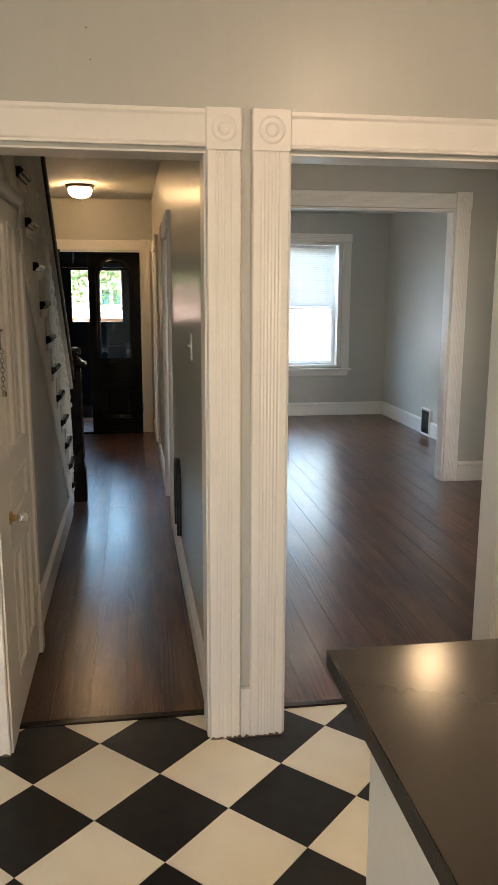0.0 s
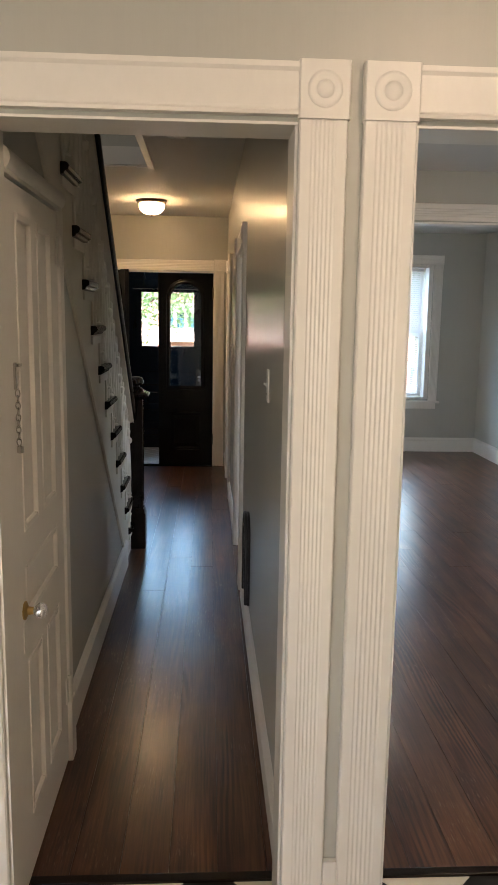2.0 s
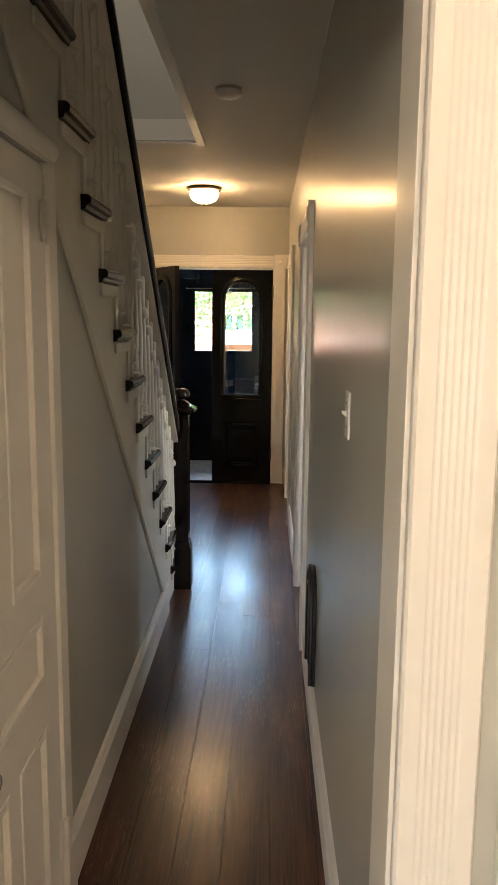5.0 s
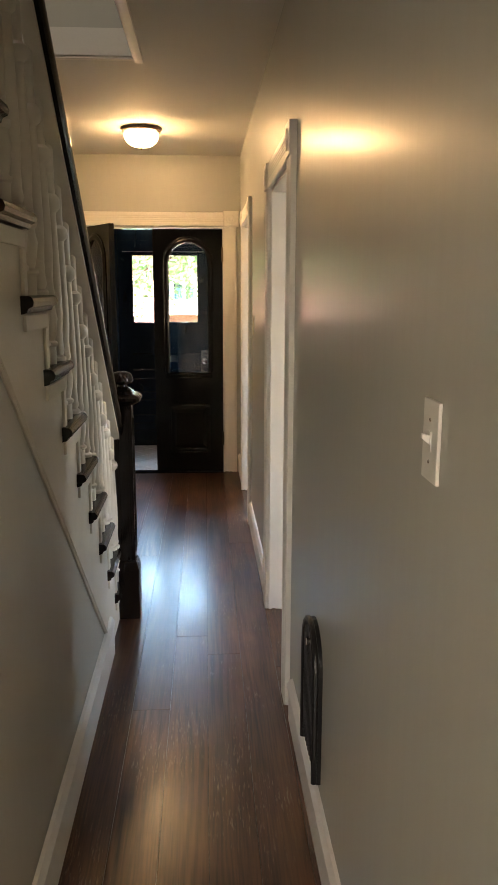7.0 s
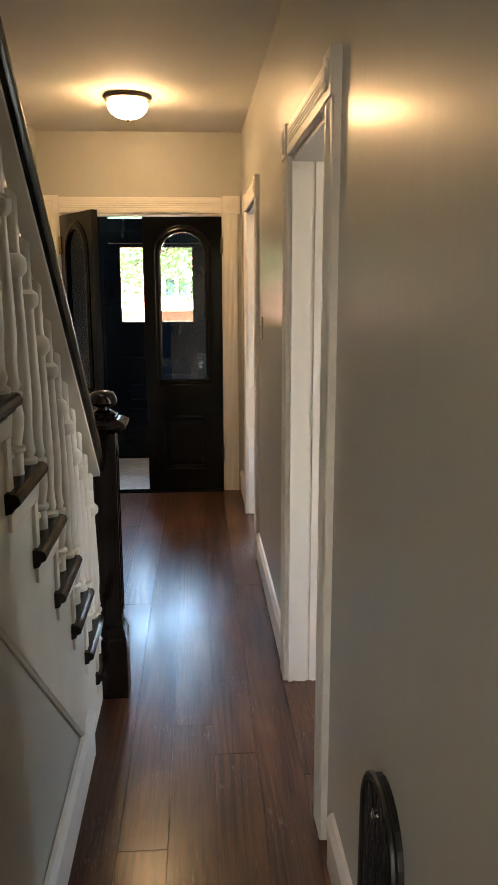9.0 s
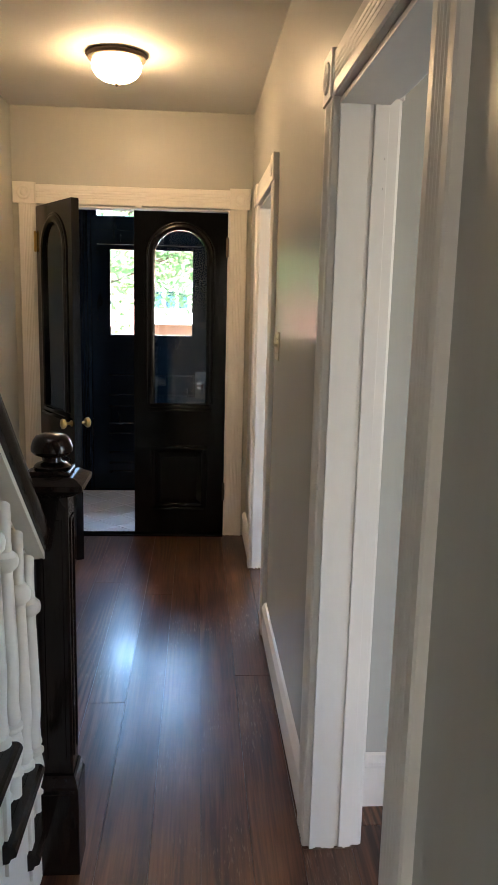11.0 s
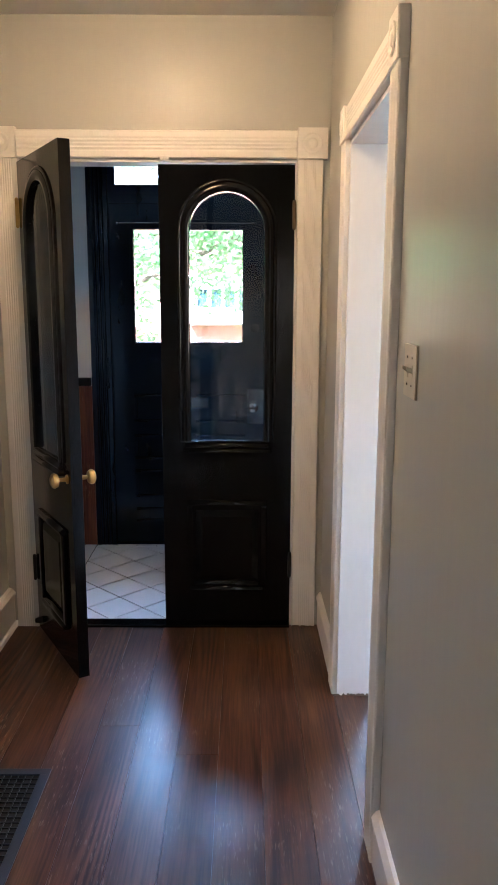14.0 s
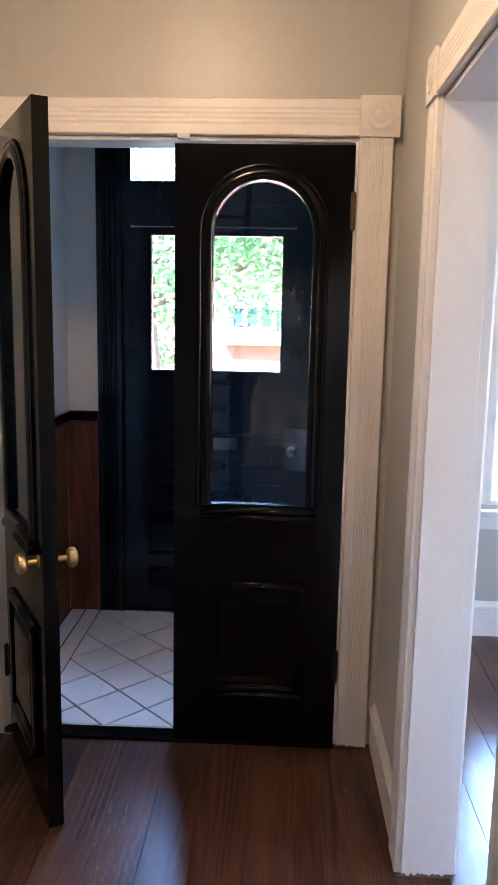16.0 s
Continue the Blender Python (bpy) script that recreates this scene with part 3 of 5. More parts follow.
for n in range(1, STEPS + 1):
    y, z = y_riser(n), z_tread(n)
    bm = bmesh.new()
    prof = [(y - RUN - 0.02, z - 0.03), (y - RUN - 0.02, z), (y + 0.022, z), (y + 0.030, z - 0.006), (y + 0.033, z - 0.015), (y + 0.030, z - 0.024), (y + 0.022, z - 0.03)]
    extrude(bm, prof, (LX + 0.001, 0, 0), (0, 1, 0), (0, 0, 1), (SX - LX - 0.002, 0, 0))
    tr = part("tread", bm, STAIN, stair, "dark-stained tread with rounded nosing", world=True)
    bm = bmesh.new()
    prof = [(SX, z - 0.032), (SX, z), (SX + 0.020, z), (SX + 0.028, z - 0.005), (SX + 0.032, z - 0.015), (SX + 0.029, z - 0.025), (SX + 0.018, z - 0.030), (SX + 0.014, z - 0.040), (SX, z - 0.044)]
    extrude(bm, prof, (0, y - 0.27, 0), (1, 0, 0), (0, 0, 1), (0, 0.30, 0))
    part("return_nosing", bm, STAIN, tr, world=True)
    part("riser", box(bmesh.new(), LX + 0.001, SX - 0.003, y - 0.018, y, z - RISE, z - 0.0305), CREAM, stair, world=True)
    bm = bmesh.new()
    extrude(bm, [(y - RUN, max(0, band(y - RUN))), (y, max(0.0, band(y))), (y, z - 0.031), (y - RUN, z - 0.031)], (SX - 0.02, 0, 0), (0, 1, 0), (0, 0, 1), (0.0195, 0, 0))
    part("stringer_panel", bm, CREAM, stair, world=True)
    # raised bracket mouldings below the nosing and along the riser's end
    bm = bmesh.new()
    box(bm, SX, SX + 0.009, y - 0.255, y - 0.001, z - 0.085, z - 0.047, 0.003)
    part("bracket", bm, CREAM, stair, world=True)
    if n > 1:
        bm = bmesh.new()
        box(bm, SX, SX + 0.009, y - 0.036, y - 0.001, z - RISE + 0.001, z - 0.087, 0.003)
        part("bracket", bm, CREAM, stair, world=True)
bm = bmesh.new()
for w0, w1, d in ((-0.004, 0.060, 0.006), (0.004, 0.024, 0.010)):
    y0, y1 = 3.50, 6.38
    extrude(bm, [(w0, 0), (w0, d - 0.003), (w0 + 0.004, d), (w1 - 0.004, d), (w1, d - 0.003), (w1, 0)], (SX, y0, band(y0)), (0, 0, 1), (1, 0, 0), (0, y1 - y0, band(y1) - band(y0)))
part("stringer_band", bm, CREAM, stair, "cream moulded band along the stringer's foot", world=True)
# the grey wall under the stringer
bm = bmesh.new()
extrude(bm, [(4.195, 0), (6.42, 0), (4.195, band(4.195))], (SX - 0.03, 0, 0), (0, 1, 0), (0, 0, 1), (0.027, 0, 0))
extrude(bm, [(KY1, 1.965), (4.195, 1.965), (4.195, band(4.195)), (KY1, band(KY1))], (SX - 0.03, 0, 0), (0, 1, 0), (0, 0, 1), (0.027, 0, 0))
setting("wall_under_stair", bm, GREY, "grey painted wall below the stair")


def rail_z(y):
    return 1.29 + 0.9016 * (6.393 - y)


def baluster_mesh(h):
    s = h / 0.72
    prof = [(0.016, 0), (0.016, 0.05), (0.021, 0.055), (0.021, 0.062), (0.014, 0.068), (0.019, 0.10), (0.022, 0.13), (0.017, 0.165), (0.022, 0.172), (0.022, 0.182), (0.015, 0.188),
            (0.019, 0.20), (0.0165, 0.215), (0.0155, 0.25), (0.018, 0.30), (0.0175, 0.36), (0.0125, 0.545), (0.013, 0.552), (0.022, 0.562), (0.024, 0.575), (0.022, 0.588), (0.0125, 0.598), (0.0115, 0.62), (0.012, 0.72)]
    bm = bmesh.new()
    lathe(bm, [(r * 1.22, z * s) for r, z in prof], 14)
    return mesh_of("baluster", bm, CREAM, True)


BAL = []
for k, dy in enumerate((-0.094, -0.202)):
    y = y_riser(1) + dy
    BAL.append(baluster_mesh(rail_z(y) - 0.033 - z_tread(1)))
for n in range(1, STEPS - 1):
    for k, dy in enumerate((-0.094, -0.202)):
        ob = new("baluster", BAL[k])
        ob.parent = stair
        ob.location = (-0.452 - SX, y_riser(n) + dy - Y1, z_tread(n) - 0.001)
        if n == 1 and k == 0:
            tagged(ob, "white turned baluster with ring beads")
bm = bmesh.new()
ya, yb = 6.775, 3.95
prof = [(-0.018, -0.030), (-0.024, -0.018), (-0.027, 0.0), (-0.027, 0.012), (-0.021, 0.024), (-0.010, 0.030), (0.010, 0.030), (0.021, 0.024), (0.027, 0.012), (0.027, 0.0), (0.024, -0.018), (0.018, -0.030)]
extrude(bm, prof, (-0.418, ya, rail_z(ya)), (1, 0, 0), (0, 0, 1), (0, yb - ya, rail_z(yb) - rail_z(ya)))
rail = part("handrail", bm, STAIN, stair, "dark polished handrail", smooth=True, world=True)
bm = bmesh.new()
extrude(bm, [(-0.02, -0.05), (-0.02, -0.0305), (0.02, -0.0305), (0.02, -0.05)], (-0.432, ya, rail_z(ya)), (1, 0, 0), (0, 0, 1), (0, yb - ya, rail_z(yb) - rail_z(ya)))
part("fillet", bm, CREAM, rail, world=True)

newel = thing("newel_post", (-0.396, 6.818, 0), "dark-stained square newel post with mushroom finial", "newel post")
bm = bmesh.new()
box(bm, -0.060, 0.060, -0.060, 0.060, 0, 0.245, 0.004)
part("base", bm, STAIN, newel)
bm = bmesh.new()
lathe(bm, [(0.0845, 0.2455), (0.0845, 0.255), (0.079, 0.262), (0.072, 0.285), (0.066, 0.292)], 4, Matrix.Rotation(radians(45), 4, "Z"))
part("base_moulding", bm, STAIN, newel)
bm = bmesh.new()
box(bm, -0.045, 0.045, -0.045, 0.045, 0.2925, 1.058, 0.007)
shaft = part("shaft", bm, STAIN, newel)
for a in range(4):
    bm = bmesh.new()
    for x in (-0.028, 0.020):
        box(bm, x, x + 0.008, -0.0485, -0.0452, 0.34, 1.0, 0.001)
    box(bm, -0.0195, 0.0195, -0.0485, -0.0452, 0.99, 1.0, 0.001)
    bmesh.ops.rotate(bm, verts=bm.verts, cent=(0, 0, 0), matrix=Matrix.Rotation(radians(90 * a), 3, "Z"))
    part("panel_moulding", bm, STAIN, shaft)
bm = bmesh.new()
lathe(bm, [(0.064, 1.0585), (0.075, 1.062), (0.108, 1.075), (0.122, 1.082), (0.122, 1.096), (0.085, 1.112), (0.072, 1.113)], 4, Matrix.Rotation(radians(45), 4, "Z"))
cap = part("cap", bm, STAIN, newel)
bm = bmesh.new()
box(bm, -0.05, 0.05, -0.05, 0.05, 1.1135, 1.124, 0.003)
part("cap_plate", bm, STAIN, cap)
bm = bmesh.new()
lathe(bm, [(0.044, 1.1245), (0.046, 1.130), (0.040, 1.136), (0.024, 1.142), (0.022, 1.152), (0.044, 1.160), (0.052, 1.169), (0.052, 1.180), (0.047, 1.196), (0.040, 1.206), (0.022, 1.213), (0, 1.215)], 28)
part("finial", bm, STAIN, newel, smooth=True)

# ---------------------------------------------------------------- closet door under the stair
DX = -0.402
closet = thing("closet_door", (DX, 3.80, 0), "white five-panel closet door with glass knob, shut", "door")
D0, D1, DT = 3.487, 4.130, 1.955
panels = [(3.57, 3.757, 1.03, 1.885), (3.822, 4.022, 1.03, 1.885), (3.57, 4.022, 0.775, 0.935), (3.57, 3.757, 0.18, 0.655), (3.822, 4.022, 0.18, 0.655)]
bm = wall(DX - 0.03, DX, D0, D1, 0.012, DT, [(-1, 0, *p) for p in panels])
leaf = part("leaf", bm, WHITE, closet, world=True)
for a, b, c, d in panels:
    pn = part("panel", box(bmesh.new(), DX - 0.028, DX - 0.012, a + 0.0005, b - 0.0005, c + 0.0005, d - 0.0005), WHITE, closet, world=True)
    bm = bmesh.new()
    w = 0.02
    for q in ((a, a + w, c, d), (b - w, b, c, d), (a + w, b - w, c, c + w), (a + w, b - w, d - w, d)):
        box(bm, DX - 0.0118, DX + 0.004, q[0] + 0.0008, q[1] - 0.0008, q[2] + 0.0008, q[3] - 0.0008, 0.006)
    part("moulding", bm, WHITE, pn, world=True)
for z in (1.83, 0.285):
    bm = bmesh.new()
    box(bm, DX + 0.0005, DX + 0.006, 4.095, 4.160, z - 0.045, z + 0.045, 0.002)
    lathe(bm, [(0.008, -0.05), (0.008, 0.05)], 10, Matrix.Translation((DX + 0.010, 4.132, z)))
    part("hinge", bm, WHITE, closet, "hinge painted over in white", world=True)
bm = bmesh.new()
lathe(bm, [(0.026, 0), (0.026, 0.004), (0.012, 0.010), (0.010, 0.026)], 20, Matrix.Translation((DX + 0.0005, 3.545, 0.815)) @ Matrix.Rotation(radians(90), 4, "Y"))
kn = part("knob_stem", bm, BRASS, closet, "brass knob stem", smooth=True, world=True)
bm = bmesh.new()
lathe(bm, [(0.010, 0.0262), (0.014, 0.030), (0.022, 0.040), (0.022, 0.050), (0.015, 0.060), (0, 0.062)], 12, Matrix.Translation((DX, 3.545, 0.815)) @ Matrix.Rotation(radians(90), 4, "Y"))
part("knob", bm, KNOBGLASS, kn, "faceted clear glass knob", world=True)
part("escutcheon", box(bmesh.new(), DX + 0.0005, DX + 0.004, 3.522, 3.557, 0.70, 0.785, 0.0015), WHITE, closet, world=True)
bm = bmesh.new()
box(bm, DX + 0.0005, DX + 0.008, 3.508, 3.525, 1.43, 1.50, 0.002)
box(bm, DX + 0.0005, DX + 0.012, 3.525, 3.556, 1.487, 1.496, 0.002)
latch = part("chain_latch", bm, CHROME, closet, "small steel door chain hanging", world=True)
bm = bmesh.new()
for i in range(9):
    c = Vector((DX + 0.008, 3.517, 1.42 - i * 0.016))
    s = (0, 0.006, 0) if i % 2 else (0.006, 0, 0)
    ring = [c + Vector(s) * math.cos(a * math.pi / 4) + Vector((0, 0, 0.0105)) * math.sin(a * math.pi / 4) for a in range(9)]
    tube(bm, ring, 0.0018, 5)
lathe(bm, [(0, -0.012), (0.009, -0.008), (0.009, 0.008), (0, 0.012)], 10, Matrix.Translation((DX + 0.010, 3.517, 1.272)))
part("chain", bm, CHROME, latch, world=True)
tc = trim("trim_closet", (DX, 4.14, 0), "white closet door casing with a rounded head moulding")
board(tc, "casing", SX - 0.003, -0.392, 4.134, 4.200, 0.235, 1.964, bevel=0.006)
board(tc, "plinth", SX - 0.003, -0.386, 4.132, 4.208, 0.0, 0.2345, bevel=0.005)
bm = bmesh.new()
extrude(bm, [(0, 0), (0.040, 0), (0.040, 0.012), (0.046, 0.018), (0.052, 0.034), (0.050, 0.050), (0.042, 0.062), (0.028, 0.070), (0, 0.074)], (SX - 0.002, KY1 + 0.001, 1.965), (1, 0, 0), (0, 0, 1), (0, 0.73, 0))
part("head_moulding", bm, WHITE, tc, smooth=True, world=True)

# ---------------------------------------------------------------- double doors
LW, LH, LT = 0.583, 2.066, 0.044
GX0, GX1, GZ0, GZS = 0.126, 0.456, 0.872, 1.792
GR, GC = (GX1 - GX0) / 2, (GX0 + GX1) / 2


def arch(r, n=20, foot=GZ0, lo=0.0):
    pts = [(GC + r, foot - lo)] + [(GC + r * math.cos(math.pi * i / n), GZS + r * math.sin(math.pi * i / n)) for i in range(n + 1)] + [(GC - r, foot - lo)]
    return pts


def strip(bm, path, half, y0, y1, closed=False):
    """A moulding with a rounded face along a path in the door's plane."""
    out = []
    sect = [(-half, y0), (-half, y1 * 0.6 + y0 * 0.4), (-half * 0.45, y1), (half * 0.45, y1), (half, y1 * 0.6 + y0 * 0.4), (half, y0)]
    for i, (x, z) in enumerate(path):
        a, b = path[max(i - 1, 0)], path[min(i + 1, len(path) - 1)]
        d = Vector((b[0] - a[0], b[1] - a[1])).normalized()
        nx, nz = -d.y, d.x
        out.append([bm.verts.new((x + nx * s, yy, z + nz * s)) for s, yy in sect])
    for a, b in zip(out, out[1:]):
        for k in range(len(sect)):
            j = (k + 1) % len(sect)
            bm.faces.new((a[k], a[j], b[j], b[k]))
    bm.faces.new(out[0])
    bm.faces.new(out[-1][::-1])


def bar(bm, x0, x1, z0, z1, ya, yb, taper=0.0):
    """A horizontal moulding: rounded upper face, flat underside, ends cut back towards the front."""
    sect = [(ya, z0), (yb, z0)] + [(ya + (yb - ya) * math.cos(a), z0 + (z1 - z0) * (0.25 + 0.75 * math.sin(a))) for a in (math.pi * k / 14 for k in range(8))]
    rows = []
    for x, s in ((x0, 1), (x1, -1)):
        rows.append([bm.verts.new((x + s * taper * (y - ya) / (yb - ya), y, z)) for y, z in sect])
    for k in range(len(sect)):
        j = (k + 1) % len(sect)
        bm.faces.new((rows[0][k], rows[0][j], rows[1][j], rows[1][k])).smooth = 1 < k < len(sect) - 1
    bm.faces.new(rows[0][::-1])
    bm.faces.new(rows[1])


def arched_leaf(label, m, hall_knob):
    door = thing("arched_door", label=label, category="door", group="double doors", m=m)
    h = LT / 2
    bm = bmesh.new()
    for a, b, c, d in ((0, LW, 0, GZ0), (0, GX0, GZ0, LH), (GX1, LW, GZ0, LH)):
        box(bm, a, b, -h, h, c, d)
    n = 20
    pts = [(GC - GR * math.cos(math.pi * i / n), GZS + GR * math.sin(math.pi * i / n)) for i in range(n + 1)]
    for (xa, za), (xb, zb) in zip(pts, pts[1:]):
        extrude(bm, [(xa, za), (xb, zb), (xb, LH), (xa, LH)], (0, -h, 0), (1, 0, 0), (0, 0, 1), (0, LT, 0))
    bmesh.ops.remove_doubles(bm, verts=bm.verts, dist=1e-5)
    frame_part = part("leaf", bm, BLACK, door)
    bm = bmesh.new()
    poly = [(GX0, GZ0), (GX1, GZ0)] + [(GC + GR * math.cos(math.pi * i / n), GZS + GR * math.sin(math.pi * i / n)) for i in range(n + 1)]
    extrude(bm, poly, (0, hall_knob * (h - 0.010) - 0.003, 0), (1, 0, 0), (0, 0, 1), (0, 0.006, 0))
    part("glass_pane", bm, HAZY, door, "clear arched glass pane").visible_shadow = False
    for s in (-1, 1):
        bm = bmesh.new()
        strip(bm, arch(GR + 0.018), 0.019, s * h, s * (h + (0.014 if s == hall_knob else 0.006)))
        strip(bm, arch(GR + 0.044), 0.008, s * h, s * (h + 0.008))
        part("arch_moulding", bm, BLACK, door, smooth=True)
        bm = bmesh.new()
        bar(bm, GX0 - 0.036, GX1 + 0.036, GZ0 - 0.052, GZ0 - 0.029, s * h, s * (h + 0.026), 0.006)
        bar(bm, GX0 - 0.026, GX1 + 0.026, GZ0 - 0.0285, GZ0 - 0.006, s * h, s * (h + 0.017), 0.006)
        part("sill_moulding", bm, BLACK, door)
        px0, px1, pz0, pz1 = GX0 - 0.018, GX1 + 0.020, 0.165, 0.595
        bm = bmesh.new()
        w = 0.03
        bar(bm, px0 + 0.002, px1 - 0.002, pz1 - 0.022, pz1 + 0.002, s * h, s * (h + 0.019), 0.005)
        bar(bm, px0 + 0.010, px1 - 0.010, pz0 - 0.002, pz0 + 0.020, s * h, s * (h + 0.019), 0.010)
        for q in ((px0, px0 + w, pz0 + 0.0205, pz1 - 0.0225), (px1 - w, px1, pz0 + 0.0205, pz1 - 0.0225)):
            box(bm, q[0], q[1], min(s * h, s * (h + 0.016)), max(s * h, s * (h + 0.016)), q[2], q[3], 0.007)
        bar(bm, px0 + w + 0.0005, px1 - w - 0.0005, pz0 + 0.0215, pz0 + 0.043, s * h, s * (h + 0.012), 0.008)
        pm = part("panel_moulding", bm, BLACK, door)
        bm = bmesh.new()
        a, b, c, d = px0 + 0.07, px1 - 0.07, pz0 + 0.075, pz1 - 0.075
        v0 = [bm.verts.new((x, s * h, z)) for x, z in ((a - 0.03, c - 0.03), (b + 0.03, c - 0.03), (b + 0.03, d + 0.03), (a - 0.03, d + 0.03))]
        v1 = [bm.verts.new((x, s * (h + 0.010), z)) for x, z in ((a, c), (b, c), (b, d), (a, d))]
        bm.faces.new(v1)
        bm.faces.new(v0[::-1])
        for i in range(4):
            bm.faces.new((v0[i], v0[(i + 1) % 4], v1[(i + 1) % 4], v1[i]))
        part("raised_panel", bm, BLACK, pm)
    for z in (0.29, 1.86):
        bm = bmesh.new()
        lathe(bm, [(0.004, -0.062), (0.008, -0.056), (0.008, 0.056), (0.004, 0.062)], 10, Matrix.Translation((0.002, hall_knob * (h + 0.008), z)))
        box(bm, 0.003, 0.010, min(hall_knob * h, hall_knob * (h + 0.003)), max(hall_knob * h, hall_knob * (h + 0.003)), z - 0.05, z + 0.05, 0.001)
        part("hinge", bm, (BRASS if hall_knob < 0 else BRONZE) if z > 1 else IRON, door, "tarnished hinge")
    return door


left = arched_leaf("black gloss arched-glass door leaf standing open", Matrix.Translation((-1.003, 9.800, 0.014)) @ Matrix.Rotation(radians(-60), 4, "Z"), -1)
right = arched_leaf("black gloss arched-glass door leaf, shut", Matrix.Translation((0.147, 9.852, 0.014)) @ Matrix.Rotation(radians(180), 4, "Z"), 1)
for s in (-1, 1):
    bm = bmesh.new()
    m = Matrix.Translation((LW - 0.045, s * LT / 2, 0.815)) @ Matrix.Rotation(radians(-90 * s), 4, "X")
    lathe(bm, [(0.019, 0.0003), (0.019, 0.004), (0.009, 0.008), (0.008, 0.035)], 16, m)
    st = part("knob_stem", bm, BRASS, left, "brass knob stem", smooth=True)
    bm = bmesh.new()
    segs = 32
    rings = []
    for r, z in ((0.012, 0.0355), (0.024, 0.040), (0.029, 0.050), (0.027, 0.060), (0.016, 0.067), (0.006, 0.069)):
        rings.append([bm.verts.new(m @ Vector((r * (1 + 0.05 * (i % 2)) * math.cos(2 * math.pi * i / segs), r * (1 + 0.05 * (i % 2)) * math.sin(2 * math.pi * i / segs), z))) for i in range(segs)])
    for a, b in zip(rings, rings[1:]):
        for i in range(segs):
            bm.faces.new((a[i], a[(i + 1) % segs], b[(i + 1) % segs], b[i]))
    bm.faces.new(rings[0][::-1])
    bm.faces.new(rings[-1])
    part("knob", bm, BRASS, st, "fluted door knob", smooth=True)
part("lock_edge", box(bmesh.new(), LW + 0.0003, LW + 0.002, -0.012, 0.012, 0.72, 0.92, 0.0005), BLACK, left, "dark tarnished edge lock plate")
bm = bmesh.new()
lathe(bm, [(0.016, 0.0), (0.016, 0.012), (0.010, 0.03), (0, 0.034)], 12, Matrix.Translation((0.05, -LT / 2 - 0.0005, 0.05)) @ Matrix.Rotation(radians(90), 4, "X"))
part("door_stop", bm, IRON, left, "black rubber door stop", smooth=True)

# ---------------------------------------------------------------- vestibule and street door
setting("wall_vestibule_west", box(bmesh.new(), LX, LX + 0.03, FY1, OUT - 0.001, 1.05, H), VEST, "white plaster wall above the wainscot")
setting("wall_vestibule_east", box(bmesh.new(), RX - 0.03, RX, FY1, OUT - 0.001, 1.05, H), VEST, "white plaster wall above the wainscot")
chair = trim("trim_chair_rail", (LX, 10.5, 1.0), "dark moulded chair rail")
for x0, x1, y0, y1 in ((LX, LX + 0.05, FY1, OUT - 0.0005), (RX - 0.05, RX, FY1, OUT - 0.0005), (LX + 0.0505, -0.99, OUT - 0.035, OUT - 0.0005), (0.19, RX - 0.0505, OUT - 0.035, OUT - 0.0005)):
    board(chair, "rail", x0, x1, y0, y1, 1.0, 1.05, BLACK, 0.008)
street = thing("street_door", (-0.40, OUT, 0), "black painted street door with a square window", "door")
bm = wall(-0.865, 0.065, OUT + 0.012, OUT + 0.058, 0.012, 2.06, [(-0.72, -0.08, 10, 12, 1.262, 1.915)])
part("leaf", bm, BLUE_LIT_BLACK, street, world=True)
pane = part("glass_pane", box(bmesh.new(), -0.7195, -0.0805, OUT + 0.034, OUT + 0.039, 1.2625, 1.9145), GLASS, street, "clear square glass pane", world=True)
pane.visible_shadow = False
bm = bmesh.new()
for q in ((-0.745, -0.721, 1.238, 1.939), (-0.079, -0.055, 1.238, 1.939), (-0.7205, -0.0795, 1.238, 1.2615), (-0.7205, -0.0795, 1.9155, 1.939)):
    box(bm, q[0], q[1], OUT + 0.002, OUT + 0.0118, q[2], q[3], 0.003)
part("glazing_bead", bm, BLUE_LIT_BLACK, street, world=True)
for z0, z1 in ((0.14, 0.235), (0.30, 0.478), (0.54, 0.70), (0.77, 0.95)):
    for a, b in ((-0.74, -0.435), (-0.365, -0.06)):
        bm = bmesh.new()
        w = 0.022
        for q in ((a, a + w, z0 + w, z1 - w), (b - w, b, z0 + w, z1 - w)):
            box(bm, q[0], q[1], OUT - 0.004, OUT + 0.0118, q[2], q[3], 0.006)
        bar(bm, a, b, z0, z0 + w - 0.0003, OUT + 0.0118, OUT - 0.006, 0.004)
        bar(bm, a, b, z1 - w + 0.0003, z1, OUT + 0.0118, OUT - 0.006, 0.004)
        part("panel_moulding", bm, BLUE_LIT_BLACK, street, world=True)
bm = bmesh.new()
box(bm, -0.405, -0.285, OUT - 0.006, OUT - 0.0045, 0.864, 0.927, 0.0006)
box(bm, -0.39, -0.30, OUT - 0.010, OUT - 0.0062, 0.882, 0.909, 0.0015)
part("mail_slot", bm, CHROME, street, "nickel mail slot", world=True)
plate = part("lock_plate", box(bmesh.new(), -0.05, 0.06, OUT - 0.0065, OUT - 0.0045, 0.765, 0.979, 0.001), CHROME, street, "nickel lock plate", world=True)
bm = bmesh.new()
lathe(bm, [(0.012, 0), (0.012, 0.03), (0.026, 0.036), (0.028, 0.05), (0.016, 0.060), (0, 0.062)], 18, Matrix.Translation((-0.012, OUT - 0.0067, 0.873)) @ Matrix.Rotation(radians(90), 4, "X"))
part("knob", bm, CHROME, plate, smooth=True, world=True)
bm = bmesh.new()
